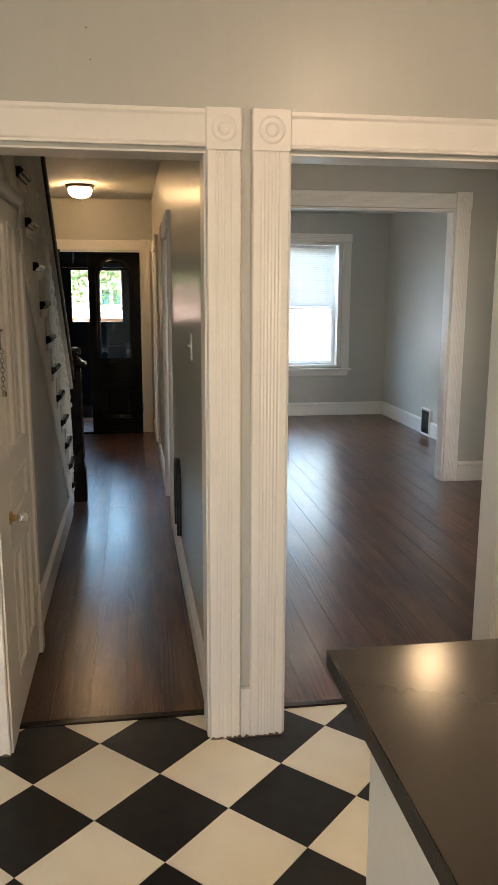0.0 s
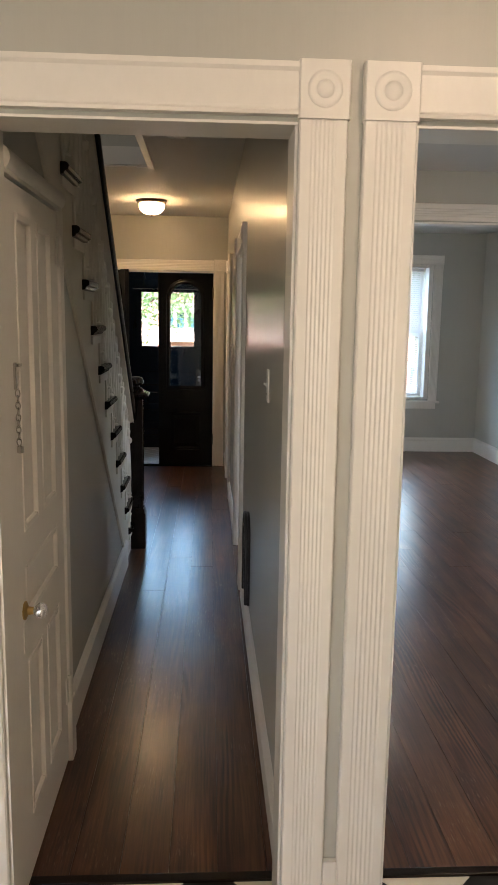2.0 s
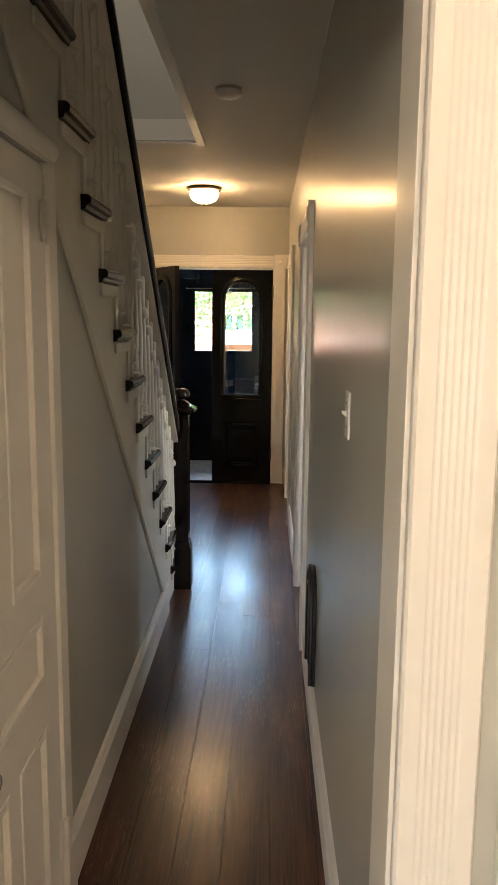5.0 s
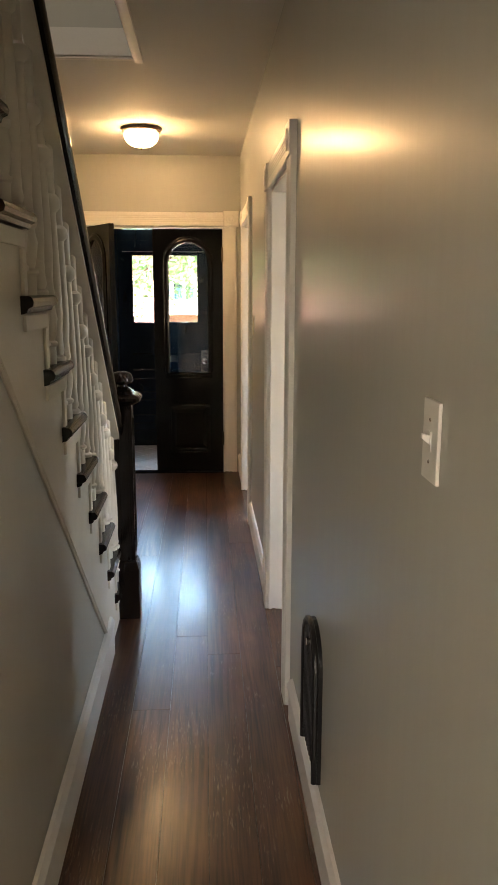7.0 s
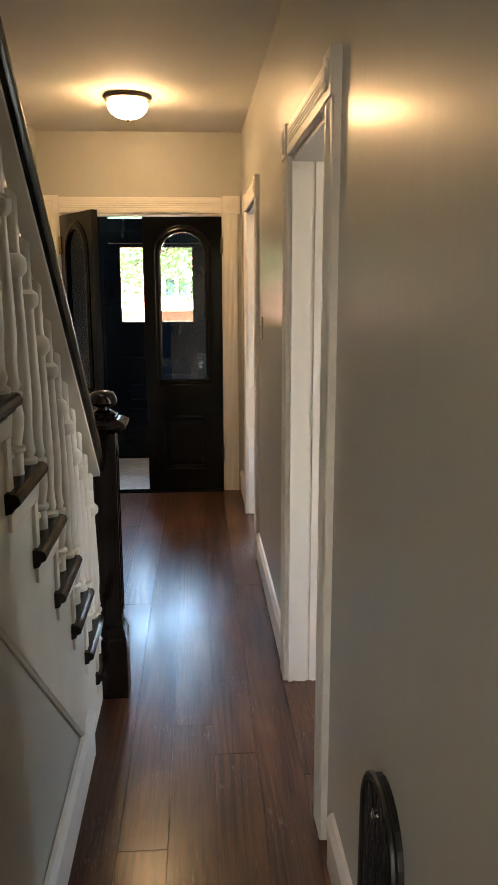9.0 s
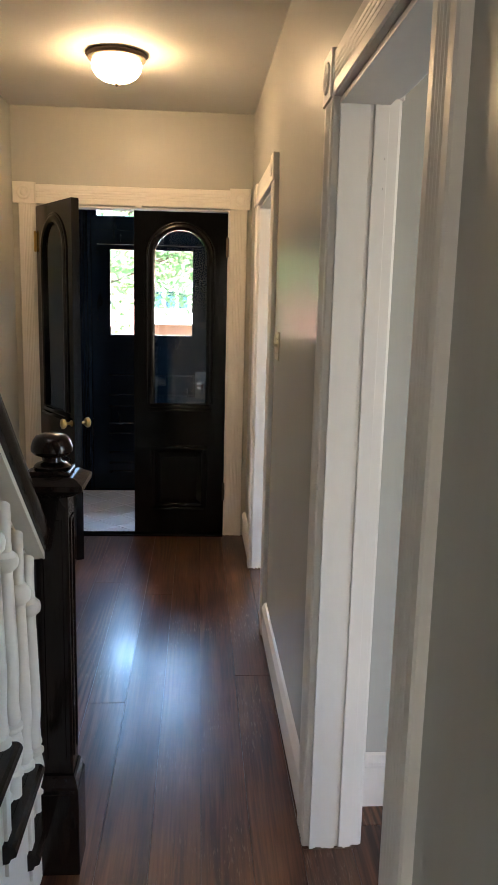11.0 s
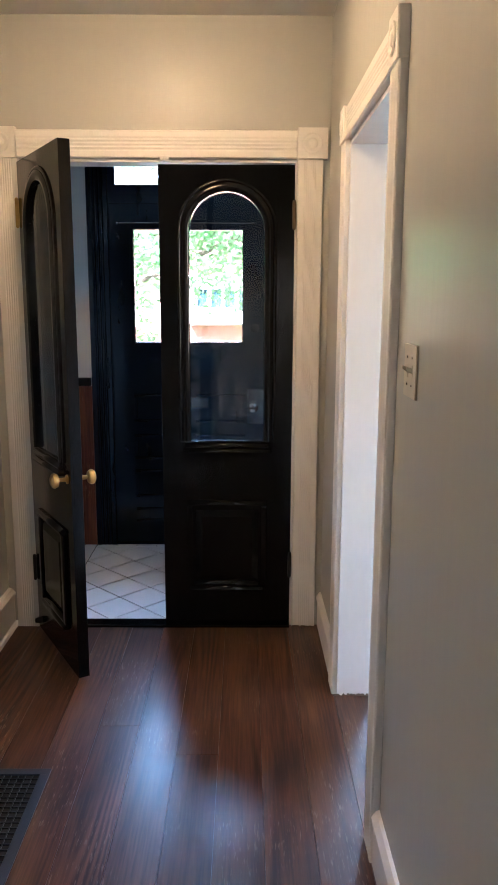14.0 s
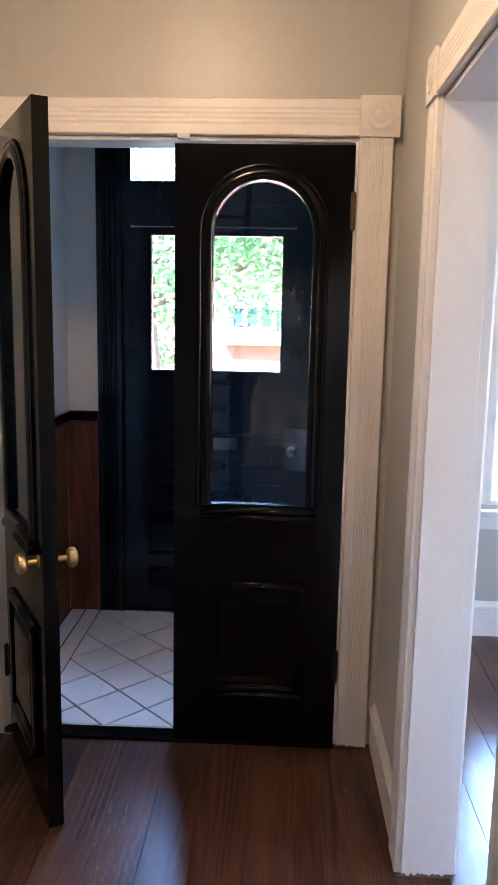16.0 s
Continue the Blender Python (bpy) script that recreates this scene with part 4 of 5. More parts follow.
lathe(bm, [(0.026, 0), (0.026, 0.008), (0.018, 0.012), (0, 0.012)], 20, Matrix.Translation((-0.005, OUT + 0.0115, 1.347)) @ Matrix.Rotation(radians(90), 4, "X"))
part("deadbolt", bm, IRON, street, smooth=True, world=True)
bm = bmesh.new()
tube(bm, [(-0.80, OUT - 0.012, 1.95), (-0.03, OUT - 0.012, 1.95)], 0.005, 8)
for x in (-0.795, -0.035):
    tube(bm, [(x, OUT - 0.012, 1.95), (x, OUT + 0.0115, 1.95)], 0.005, 6)
    lathe(bm, [(0, -0.011), (0.009, -0.006), (0.009, 0.006), (0, 0.011)], 8, Matrix.Translation((x - 0.014 if x < -0.5 else x + 0.014, OUT - 0.012, 1.95)) @ Matrix.Rotation(radians(90), 4, "Y"))
part("curtain_rod", bm, CHROME, street, "thin nickel curtain rod", world=True)
ts = trim("trim_street_door", (-0.4, OUT, 0), "black moulded street door frame with a transom light")
for x0, x1 in ((-0.985, -0.860), (0.060, 0.185)):
    bm = bmesh.new()
    extrude(bm, reeded(x1 - x0, 0.03, 3, depth=0.008), (x0, OUT, 0), (1, 0, 0), Y, (0, 0, 2.36))
    part("casing", bm, BLUE_LIT_BLACK, ts, world=True)
board(ts, "door_stop", -0.874, -0.845, OUT + 0.0585, OUT + 0.10, 0, 2.36, BLUE_LIT_BLACK, 0.002)
board(ts, "door_stop", 0.045, 0.074, OUT + 0.0585, OUT + 0.10, 0, 2.36, BLUE_LIT_BLACK, 0.002)
board(ts, "head", -0.985, 0.185, OUT - 0.035, OUT - 0.001, 2.3605, 2.47, BLUE_LIT_BLACK, 0.006)
board(ts, "transom_bar", -0.869, 0.069, OUT - 0.01, OUT + 0.06, 2.0605, 2.165, BLUE_LIT_BLACK, 0.006)
board(ts, "transom_sash", -0.869, -0.82, OUT + 0.005, OUT + 0.045, 2.166, 2.359, BLUE_LIT_BLACK, 0.003)
board(ts, "transom_sash", 0.02, 0.069, OUT + 0.005, OUT + 0.045, 2.166, 2.359, BLUE_LIT_BLACK, 0.003)
board(ts, "transom_pane", -0.8195, 0.0195, OUT + 0.022, OUT + 0.027, 2.166, 2.359, GLASS, 0).visible_shadow = False
board(ts, "door_sill", -0.869, 0.069, OUT - 0.02, OUT + 0.2, -0.001, 0.011, BLUE_LIT_BLACK, 0.003)

# ---------------------------------------------------------------- lamps and fittings
def ceiling_lamp(at, glow_mat, label):
    lamp = thing("ceiling_light", at, label, "lamp", "ceiling lights")
    bm = bmesh.new()
    lathe(bm, [(0.095, 0.0), (0.140, -0.004), (0.143, -0.012), (0.132, -0.020), (0.134, -0.027), (0.118, -0.034), (0.110, -0.036)], 36)
    part("pan", bm, BRONZE, lamp, "bronze ceiling pan", smooth=True)
    bm = bmesh.new()
    lathe(bm, [(0.112, -0.0365), (0.116, -0.052), (0.110, -0.076), (0.094, -0.098), (0.068, -0.115), (0.035, -0.125), (0, -0.128)], 36)
    part("glass_bowl", bm, glow_mat, lamp, "lit frosted glass bowl", smooth=True)
    bm = bmesh.new()
    lathe(bm, [(0.004, -0.1285), (0.009, -0.131), (0.008, -0.138), (0.004, -0.143), (0, -0.145)], 12)
    part("finial", bm, BRONZE, lamp, smooth=True)
    return lamp


ceiling_lamp((-0.425, 8.76, H), HALL_GLOW, "lit flush ceiling light with frosted bowl in the hall")
ceiling_lamp((1.93, 5.20, H), DINING_GLOW, "lit flush ceiling light with frosted bowl in the dining room")
ceiling_lamp((1.93, 8.95, H), PARLOUR_GLOW, "lit flush ceiling light with frosted bowl in the parlour")
# added out of view as the kitchen's fill lamp
ceiling_lamp((1.0, 1.85, H), KITCHEN_FILL, "unseen flush ceiling light with frosted bowl added to light the kitchen")

smoke = thing("smoke_detector", (-0.087, 6.065, H), "round white smoke detector on the ceiling", "smoke detector")
bm = bmesh.new()
lathe(bm, [(0.050, 0), (0.062, -0.002), (0.062, -0.010), (0.050, -0.011)], 28)
part("base", bm, IVORY, smoke, smooth=True)
bm = bmesh.new()
lathe(bm, [(0.050, -0.0112), (0.060, -0.014), (0.060, -0.034), (0.050, -0.042), (0.016, -0.044), (0.014, -0.041), (0, -0.041)], 28)
part("cover", bm, PLASTIC, smoke, smooth=True)


def switch_plate(y, z, gangs, mat, label):
    w = 0.07 + 0.046 * (gangs - 1)
    s = thing("light_switch", (RX, y, z), label, "light switch", "light switches")
    part("plate", box(bmesh.new(), -0.006, -0.0005, -w / 2, w / 2, -0.058, 0.058, 0.002), mat, s)
    for g in range(gangs):
        c = (g - (gangs - 1) / 2) * 0.046
        bm = bmesh.new()
        box(bm, -0.0075, -0.0062, c - 0.008, c + 0.008, -0.014, 0.014)
        extrude(bm, [(-0.0077, -0.004), (-0.018, 0.004), (-0.018, 0.011), (-0.0077, 0.008)], (0, c - 0.004, 0), (1, 0, 0), (0, 0, 1), (0, 0.008, 0))
        part("toggle", bm, mat, s)
        for dz in (-0.03, 0.03):
            bm = bmesh.new()
            lathe(bm, [(0.003, 0), (0.0025, 0.0012), (0, 0.0014)], 8, Matrix.Translation((-0.0062, c, dz)) @ Matrix.Rotation(radians(-90), 4, "Y"))
            part("screw", bm, CHROME, s)
    return s


skewed(switch_plate(4.252, 1.383, 1, PLASTIC, "white single light switch plate on the hall wall"))
skewed(switch_plate(8.10, 1.368, 2, IVORY, "ivory double light switch plate beside the doorway"))

# arched iron air return in the hall wall
ret = thing("wall_register", (RX, 5.275, 0.20), "black cast-iron arched wall register", "air register")
skewed(ret)
bm = bmesh.new()
pts = [(-0.125, 0.0), (0.125, 0.0), (0.125, 0.33)] + [(0.125 * math.cos(a * math.pi / 12), 0.33 + 0.12 * math.sin(a * math.pi / 12)) for a in range(1, 12)] + [(-0.125, 0.33)]
extrude(bm, pts, (-0.012, 0, 0), (0, 1, 0), (0, 0, 1), (0.0115, 0, 0))
part("face_plate", bm, IRON, ret)
bm = bmesh.new()
for i in range(9):
    y = -0.100 + i * 0.025
    top = 0.33 + 0.09 * math.sqrt(max(0, 1 - (y / 0.125) ** 2))
    box(bm, -0.022, -0.0122, y - 0.005, y + 0.005, 0.03, top, 0.002)
for k in range(9):
    box(bm, -0.019, -0.0124, -0.105, 0.105, 0.04 + k * 0.036, 0.047 + k * 0.036, 0.001)
part("grille", bm, IRON, ret)
bm = bmesh.new()
ring = [(-0.020, 0.121 * math.cos(a * math.pi / 12), 0.33 + 0.115 * math.sin(a * math.pi / 12)) for a in range(13)]
tube(bm, [(-0.020, 0.121, 0.004)] + ring + [(-0.020, -0.121, 0.004)], 0.009, 8)
part("rim", bm, IRON, ret, smooth=True)
bm = bmesh.new()
lathe(bm, [(0.013, 0), (0.013, 0.01), (0.006, 0.012), (0, 0.011)], 14, Matrix.Translation((-0.021, 0, 0.385)) @ Matrix.Rotation(radians(-90), 4, "Y"))
part("latch_knob", bm, CHROME, ret, "worn latch knob", smooth=True)

# floor grille before the stair
fg = thing("floor_register", (-0.84, 8.35, 0.0), "grey steel floor register with square black grid", "floor register")
bm = bmesh.new()
X0, X1, Y0g, Y1g = -0.145, 0.145, -0.34, 0.34
for q in ((X0, X1, Y0g, Y0g + 0.03), (X0, X1, Y1g - 0.03, Y1g), (X0, X0 + 0.03, Y0g + 0.0301, Y1g - 0.0301), (X1 - 0.03, X1, Y0g + 0.0301, Y1g - 0.0301)):
    box(bm, q[0], q[1], q[2], q[3], 0.0005, 0.008, 0.002)
part("frame", bm, STEEL, fg)
# thin dark sheet below the grid stands for the shade in the hole
part("duct", box(bmesh.new(), X0 + 0.0305, X1 - 0.0305, Y0g + 0.0305, Y1g - 0.0305, 0.0005, 0.0012), SUBFLOOR, fg)
bm = bmesh.new()
for i in range(1, 10):
    x = X0 + 0.03 + i * 0.023
    box(bm, x - 0.0018, x + 0.0018, Y0g + 0.031, Y1g - 0.031, 0.0014, 0.006)
for j in range(1, 27):
    y = Y0g + 0.03 + j * 0.023
    box(bm, X0 + 0.031, X1 - 0.031, y - 0.0018, y + 0.0018, 0.0016, 0.0064)
part("grid", bm, IRON, fg)

# register low on the parlour wall
pr = thing("baseboard_register", (RW, 9.245, 0), "white-framed black baseboard register", "air register")
bm = bmesh.new()
for q in ((-0.135, 0.135, 0.0, 0.02), (-0.135, 0.135, 0.29, 0.31), (-0.135, -0.117, 0.0201, 0.2899), (0.117, 0.135, 0.0201, 0.2899)):
    box(bm, -0.034, -0.0005, q[0], q[1], q[2], q[3], 0.003)
part("frame", bm, WHITE, pr)
part("duct", box(bmesh.new(), -0.022, -0.0006, -0.1165, 0.1165, 0.0205, 0.2895), IRON, pr)
bm = bmesh.new()
for k in range(9):
    extrude(bm, [(-0.033, 0.0), (-0.0225, 0.016), (-0.0225, 0.019), (-0.033, 0.003)], (0, -0.116, 0.028 + k * 0.0285), (1, 0, 0), (0, 0, 1), (0, 0.232, 0))
part("louvres", bm, BLACK, pr)


# ---------------------------------------------------------------- parlour and dining windows
def sash_window(name, x0, x1, m, label, depth=0.28, z0=0.66, z1=2.29):
    """A double-hung window with blinds; built facing -y with its face at y = 0."""
    w = tagged(thing(name, label=label, m=m), kind="structure")
    for a in (x0 - 0.11, x1):
        bm = bmesh.new()
        extrude(bm, reeded(0.11, 0.022, 4), (a, 0, z0 - 0.02), (1, 0, 0), Y, (0, 0, z1 - z0 + 0.02))
        part("casing", bm, WHITE, w)
    bm = bmesh.new()
    extrude(bm, reeded(0.11, 0.022, 3), (x0 - 0.116, 0, z1 + 0.001), (0, 0, 1), Y, (x1 - x0 + 0.232, 0, 0))
    part("head_casing", bm, WHITE, w)
    part("window_sill", box(bmesh.new(), x0 - 0.135, x1 + 0.135, -0.06, -0.0005, z0 - 0.048, z0 - 0.021, 0.006), WHITE, w)
    part("apron", box(bmesh.new(), x0 - 0.10, x1 + 0.10, -0.018, -0.0005, z0 - 0.12, z0 - 0.049, 0.005), WHITE, w)
    bm = bmesh.new()
    for a, b, c, d in ((x0 + 0.0005, x0 + 0.055, z0 + 0.0005, z1 - 0.0005), (x1 - 0.055, x1 - 0.0005, z0 + 0.0005, z1 - 0.0005), (x0 + 0.0552, x1 - 0.0552, z0 + 0.0005, z0 + 0.02), (x0 + 0.0552, x1 - 0.0552, z1 - 0.03, z1 - 0.0005)):
        box(bm, a, b, 0.001, 0.20, c, d)
    part("window_frame", bm, WHITE, w)
    mid = (z0 + z1) / 2
    for yy, c, d in ((0.13, z0 + 0.021, mid + 0.02), (0.165, mid - 0.02, z1 - 0.031)):
        bm = bmesh.new()
        a, b, s = x0 + 0.056, x1 - 0.056, 0.06
        for q in ((a, a + s, c, d), (b - s, b, c, d), (a + s, b - s, c, c + s), (a + s, b - s, d - s, d)):
            box(bm, q[0], q[1], yy, yy + 0.033, q[2], q[3], 0.003)
        sash = part("sash", bm, WHITE, w)
        part("pane", box(bmesh.new(), a + s, b - s, yy + 0.014, yy + 0.018, c + s, d - s), GLASS, sash).visible_shadow = False
    return w


def blind(x0, x1, z0, z1, m):
    b = thing("window_blind", label="white horizontal slat blind lowered over the window", category="blind", group="blinds", m=m)
    part("head_rail", box(bmesh.new(), x0, x1, -0.018, 0.018, z1 - 0.035, z1, 0.003), BLIND, b)
    n = int((z1 - z0 - 0.05) / 0.024)
    bm = bmesh.new()
    closed = bmesh.new()
    extrude(closed, [(-0.006, -0.0115), (0.0055, 0.0115), (0.0063, 0.0113), (-0.0052, -0.0117)], (x0 + 0.003, 0, 0), (0, 1, 0), (0, 0, 1), (x1 - x0 - 0.006, 0, 0))
    shut = mesh_of("slat", closed, BLIND)
    prof = [(-0.0105, -0.006), (-0.004, -0.0008), (0.0105, 0.006), (0.0105, 0.0069), (-0.004, 0.0002), (-0.0105, -0.0051)]
    extrude(bm, prof, (x0 + 0.003, 0, 0), (0, 1, 0), (0, 0, 1), (x1 - x0 - 0.006, 0, 0))
    me = mesh_of("slat", bm, BLIND)
    for i in range(n):
        o = new("slat", shut if i < n * 0.5 else me)
        o.parent = b
        o.location = (0, 0, z1 - 0.05 - i * 0.024)
    part("bottom_rail", box(bmesh.new(), x0, x1, -0.011, 0.011, z1 - 0.05 - n * 0.024 - 0.012, z1 - 0.05 - n * 0.024 + 0.004, 0.002), BLIND, b)
    for x in (x0 + 0.12, x1 - 0.12):
        bm = bmesh.new()
        tube(bm, [(x, -0.012, z1 - 0.036), (x, -0.012, z0 + 0.01)], 0.0012, 5)
        part("cord", bm, BLIND, b)


WM = Matrix.Translation((0, 10.88, 0))
sash_window("window_1", 1.93, 2.825, WM, "white double-hung parlour window with moulded casing")
sash_window("window_2", 0.895, 1.61, WM, "white double-hung parlour window beside the front corner")
for a, b in ((2.02, 2.715), (0.985, 1.52)):
    blind(a, b, 0.70, 2.25, Matrix.Translation((0, 10.945, 0)))

# ---------------------------------------------------------------- kitchen counter
cab = thing("base_cabinet", (1.0, 0.9, 0), "white kitchen base cabinet under the dark counter", "cabinet")
part("body", box(bmesh.new(), 0.51, 1.72, -0.35, 2.10, 0.0, 0.879, 0.003), PLASTIC, cab, world=True)
bm = bmesh.new()
for q in ((0.33, 1.19), (1.21, 2.07)):
    box(bm, 0.4985, 0.5095, q[0], q[1], 0.10, 0.86, 0.003)
part("side_panel", bm, PLASTIC, cab, world=True)
top = thing("countertop", (1.0, 0.9, 0.88), "dark matte laminate countertop with a square edge", "countertop")
part("slab", box(bmesh.new(), 0.4295, 1.80, -0.40, 2.1505, 0.8805, 0.918, 0.003), COUNTER, top, world=True)
bm = bmesh.new()
box(bm, 0.4265, 0.4292, -0.40, 2.1535, 0.8805, 0.9165, 0.001)
box(bm, 0.4295, 1.80, 2.1508, 2.1535, 0.8805, 0.9165, 0.001)
part("edge_band", bm, IRON, top, "black edge strip with worn chips", world=True)


# ---------------------------------------------------------------- small marks of age
RAW = surf("bare_dirty_wood", (0.16, 0.11, 0.075), 0.7, second=(0.06, 0.045, 0.035), scale=40, fine=160, mix=0.8)


def chipped_edge(u0, u1, h, place, along, out, seed):
    """A ragged line of chipped paint and dirt where trim meets the floor."""
    rnd = random.Random(seed)
    bm = bmesh.new()
    n = max(6, int((u1 - u0) / 0.006))
    along, out, place = Vector(along), Vector(out), Vector(place)
    tops = [h * rnd.uniform(0.15, 1.0) for _ in range(n + 1)]
    for i in range(n):
        a, b = place + along * (u0 + (u1 - u0) * i / n), place + along * (u0 + (u1 - u0) * (i + 1) / n)
        q = [a, b, b + Vector((0, 0, tops[i + 1])), a + Vector((0, 0, tops[i]))]
        v = [bm.verts.new(c) for c in q] + [bm.verts.new(c + out * 0.0012) for c in q]
        for f in ((4, 5, 6, 7), (0, 1, 5, 4), (1, 2, 6, 5), (2, 3, 7, 6), (3, 0, 4, 7)):
            bm.faces.new([v[k] for k in f])
    return setting("trim_chipped_edge", bm, RAW, "chipped paint and dirt along the foot of the trim")


chipped_edge(0.305, 0.573, 0.013, (0, KY0 - 0.0225, 0), (1, 0, 0), Y, 1)
chipped_edge(-0.52, -0.412, 0.010, (0, KY0 - 0.0225, 0), (1, 0, 0), Y, 2)
skewed(chipped_edge(0.296, 0.448, 0.014, (0, 9.1705, 0), (1, 0, 0), Y, 3))
skewed(chipped_edge(0.296, 0.448, 0.008, (0, 6.8355, 0), (1, 0, 0), Y, 4))
chipped_edge(0.16, 0.262, 0.009, (0, FY0 - 0.0225, 0), (1, 0, 0), Y, 5)


def dot(name, at, out, r, mat, label):
    bm = bmesh.new()
    lathe(bm, [(r, 0.0003), (r, 0.0012), (r * 0.5, 0.0018), (0, 0.0018)], 8, Matrix.Translation(at) @ Vector(out).to_track_quat("Z", "Y").to_matrix().to_4x4())
    return single(name, bm, mat, label, "nail", "nails")


dot("nail", (-0.062, KY0, 2.415), Y, 0.0022, IRON, "small dark nail stuck in the grey wall")
dot("nail", (-0.052, KY0, 2.325), Y, 0.0018, IRON, "small dark nail stuck in the grey wall")
for z in (1.90, 1.83):
    skewed(dot("nail", (0.424, 6.8355, z), Y, 0.0013, IRON, "dark nail hole in the white jamb"))

# ---------------------------------------------------------------- the street outside
GRASS = surf("grass", (0.07, 0.12, 0.03), 0.9, second=(0.12, 0.13, 0.05), scale=0.6, fine=30, mix=0.6, bump=0.3)
ASPHALT = surf("asphalt", (0.055, 0.055, 0.056), 0.85, scale=0.8, fine=60, mix=0.4, bump=0.2)
CONCRETE = surf("concrete", (0.42, 0.41, 0.38), 0.85, scale=1.0, fine=40, mix=0.4, bump=0.15)
BRICK = surf("red_brick", (0.30, 0.145, 0.12), 0.85, second=(0.24, 0.11, 0.09), scale=3, fine=40, mix=0.6, bump=0.2)
SIDING = surf("white_house_paint", (0.78, 0.78, 0.76), 0.6, scale=1, fine=30, mix=0.2)
SHINGLE = surf("grey_roof_shingle", (0.10, 0.10, 0.11), 0.9, scale=2, fine=30, mix=0.5)
BARK = surf("bark", (0.10, 0.075, 0.055), 0.9, scale=5, fine=40, mix=0.6, bump=0.4, stretch=(1, 1, 0.2))
LEAF = surf("leaf", (0.10, 0.18, 0.09), 0.6, second=(0.14, 0.19, 0.06), scale=3, fine=30, mix=0.6, bump=0.0, vary=0.35, island=True)
_t = LEAF.node_tree
_tr, _mx = _t.nodes.new("ShaderNodeBsdfTranslucent"), _t.nodes.new("ShaderNodeMixShader")
_tr.inputs["Color"].default_value = (0.28, 0.50, 0.24, 1)
_mx.inputs[0].default_value = 0.6
_t.links.new(_t.nodes["Principled BSDF"].outputs[0], _mx.inputs[1])
_t.links.new(_tr.outputs[0], _mx.inputs[2])
_t.links.new(_mx.outputs[0], _t.nodes["Material Output"].inputs["Surface"])
DARKPANE = surf("blue_window_pane", (0.02, 0.06, 0.085), 0.12, scale=2, fine=20, mix=0.3, bump=0.0)

GZ = -0.62
setting("ground", wall(-400, 400, 11.30, 900, GZ - 0.3, GZ), GRASS, "summer grass reaching the horizon")
setting("road", wall(-200, 200, 15.6, 22.2, GZ + 0.004, GZ + 0.012), ASPHALT, "grey asphalt street")
for y0 in (13.4, 22.7):
    setting("pavement", wall(-200, 200, y0, y0 + 1.6, GZ + 0.004, GZ + 0.13), CONCRETE, "concrete pavement")
setting("porch_floor", wall(-1.8, 1.2, 11.31, 12.9, GZ + 0.004, -0.06), CONCRETE, "concrete front porch slab")

house = thing("street_house", (0.5, 28.5, GZ), "red brick house across the street with a white bay", "house")


def hb(name, mat, *b, bevel=0.0, label="", parent=None):
    return part(name, box(bmesh.new(), *b, bevel), mat, parent or house, label, world=True)


hb("wall", BRICK, -9, 7, 27.5, 38, GZ, 4.3, label="red brick wall")
bm = bmesh.new()
extrude(bm, [(27.2, 4.3), (38.3, 4.3), (38.3, 4.5), (27.2, 4.5)], (-9.5, 0, 0), (0, 1, 0), (0, 0, 1), (17, 0, 0))
part("roof", bm, SHINGLE, house, world=True)
# white wooden bay with a row of small windows above a plain apron
bay_x = [(-1.33 + k * 0.37, -1.06 + k * 0.37) for k in range(8)]
bay = part("bay", wall(-1.54, 1.60, 27.0, 27.498, 0.89, 1.98, [(a, b, 26, 27.2, 1.26, 1.75) for a, b in bay_x]), SIDING, house, "white painted wooden bay", world=True)
hb("bay_cap", SIDING, -1.60, 1.66, 26.95, 27.498, 1.981, 2.06, bevel=0.01)
hb("bay_skirt", SIDING, -1.57, 1.63, 26.97, 27.498, 0.82, 0.889, bevel=0.01)
for a, b in bay_x:
    hb("pane", DARKPANE, a + 0.002, b - 0.002, 27.17, 27.195, 1.262, 1.748, parent=bay)
me = mesh_of("brick", box(bmesh.new(), -0.1, 0.1, -0.012, 0.0, 0, 0.062), BRICK)
for k in range(9):
    for i in range(15):
        o = new("brick", me)
        o.parent = house
        o.location = (-3.6 + i * 0.215 + (k % 2) * 0.107 - 0.5, 27.499 - 28.5, 0.06 + k * 0.076 - GZ)


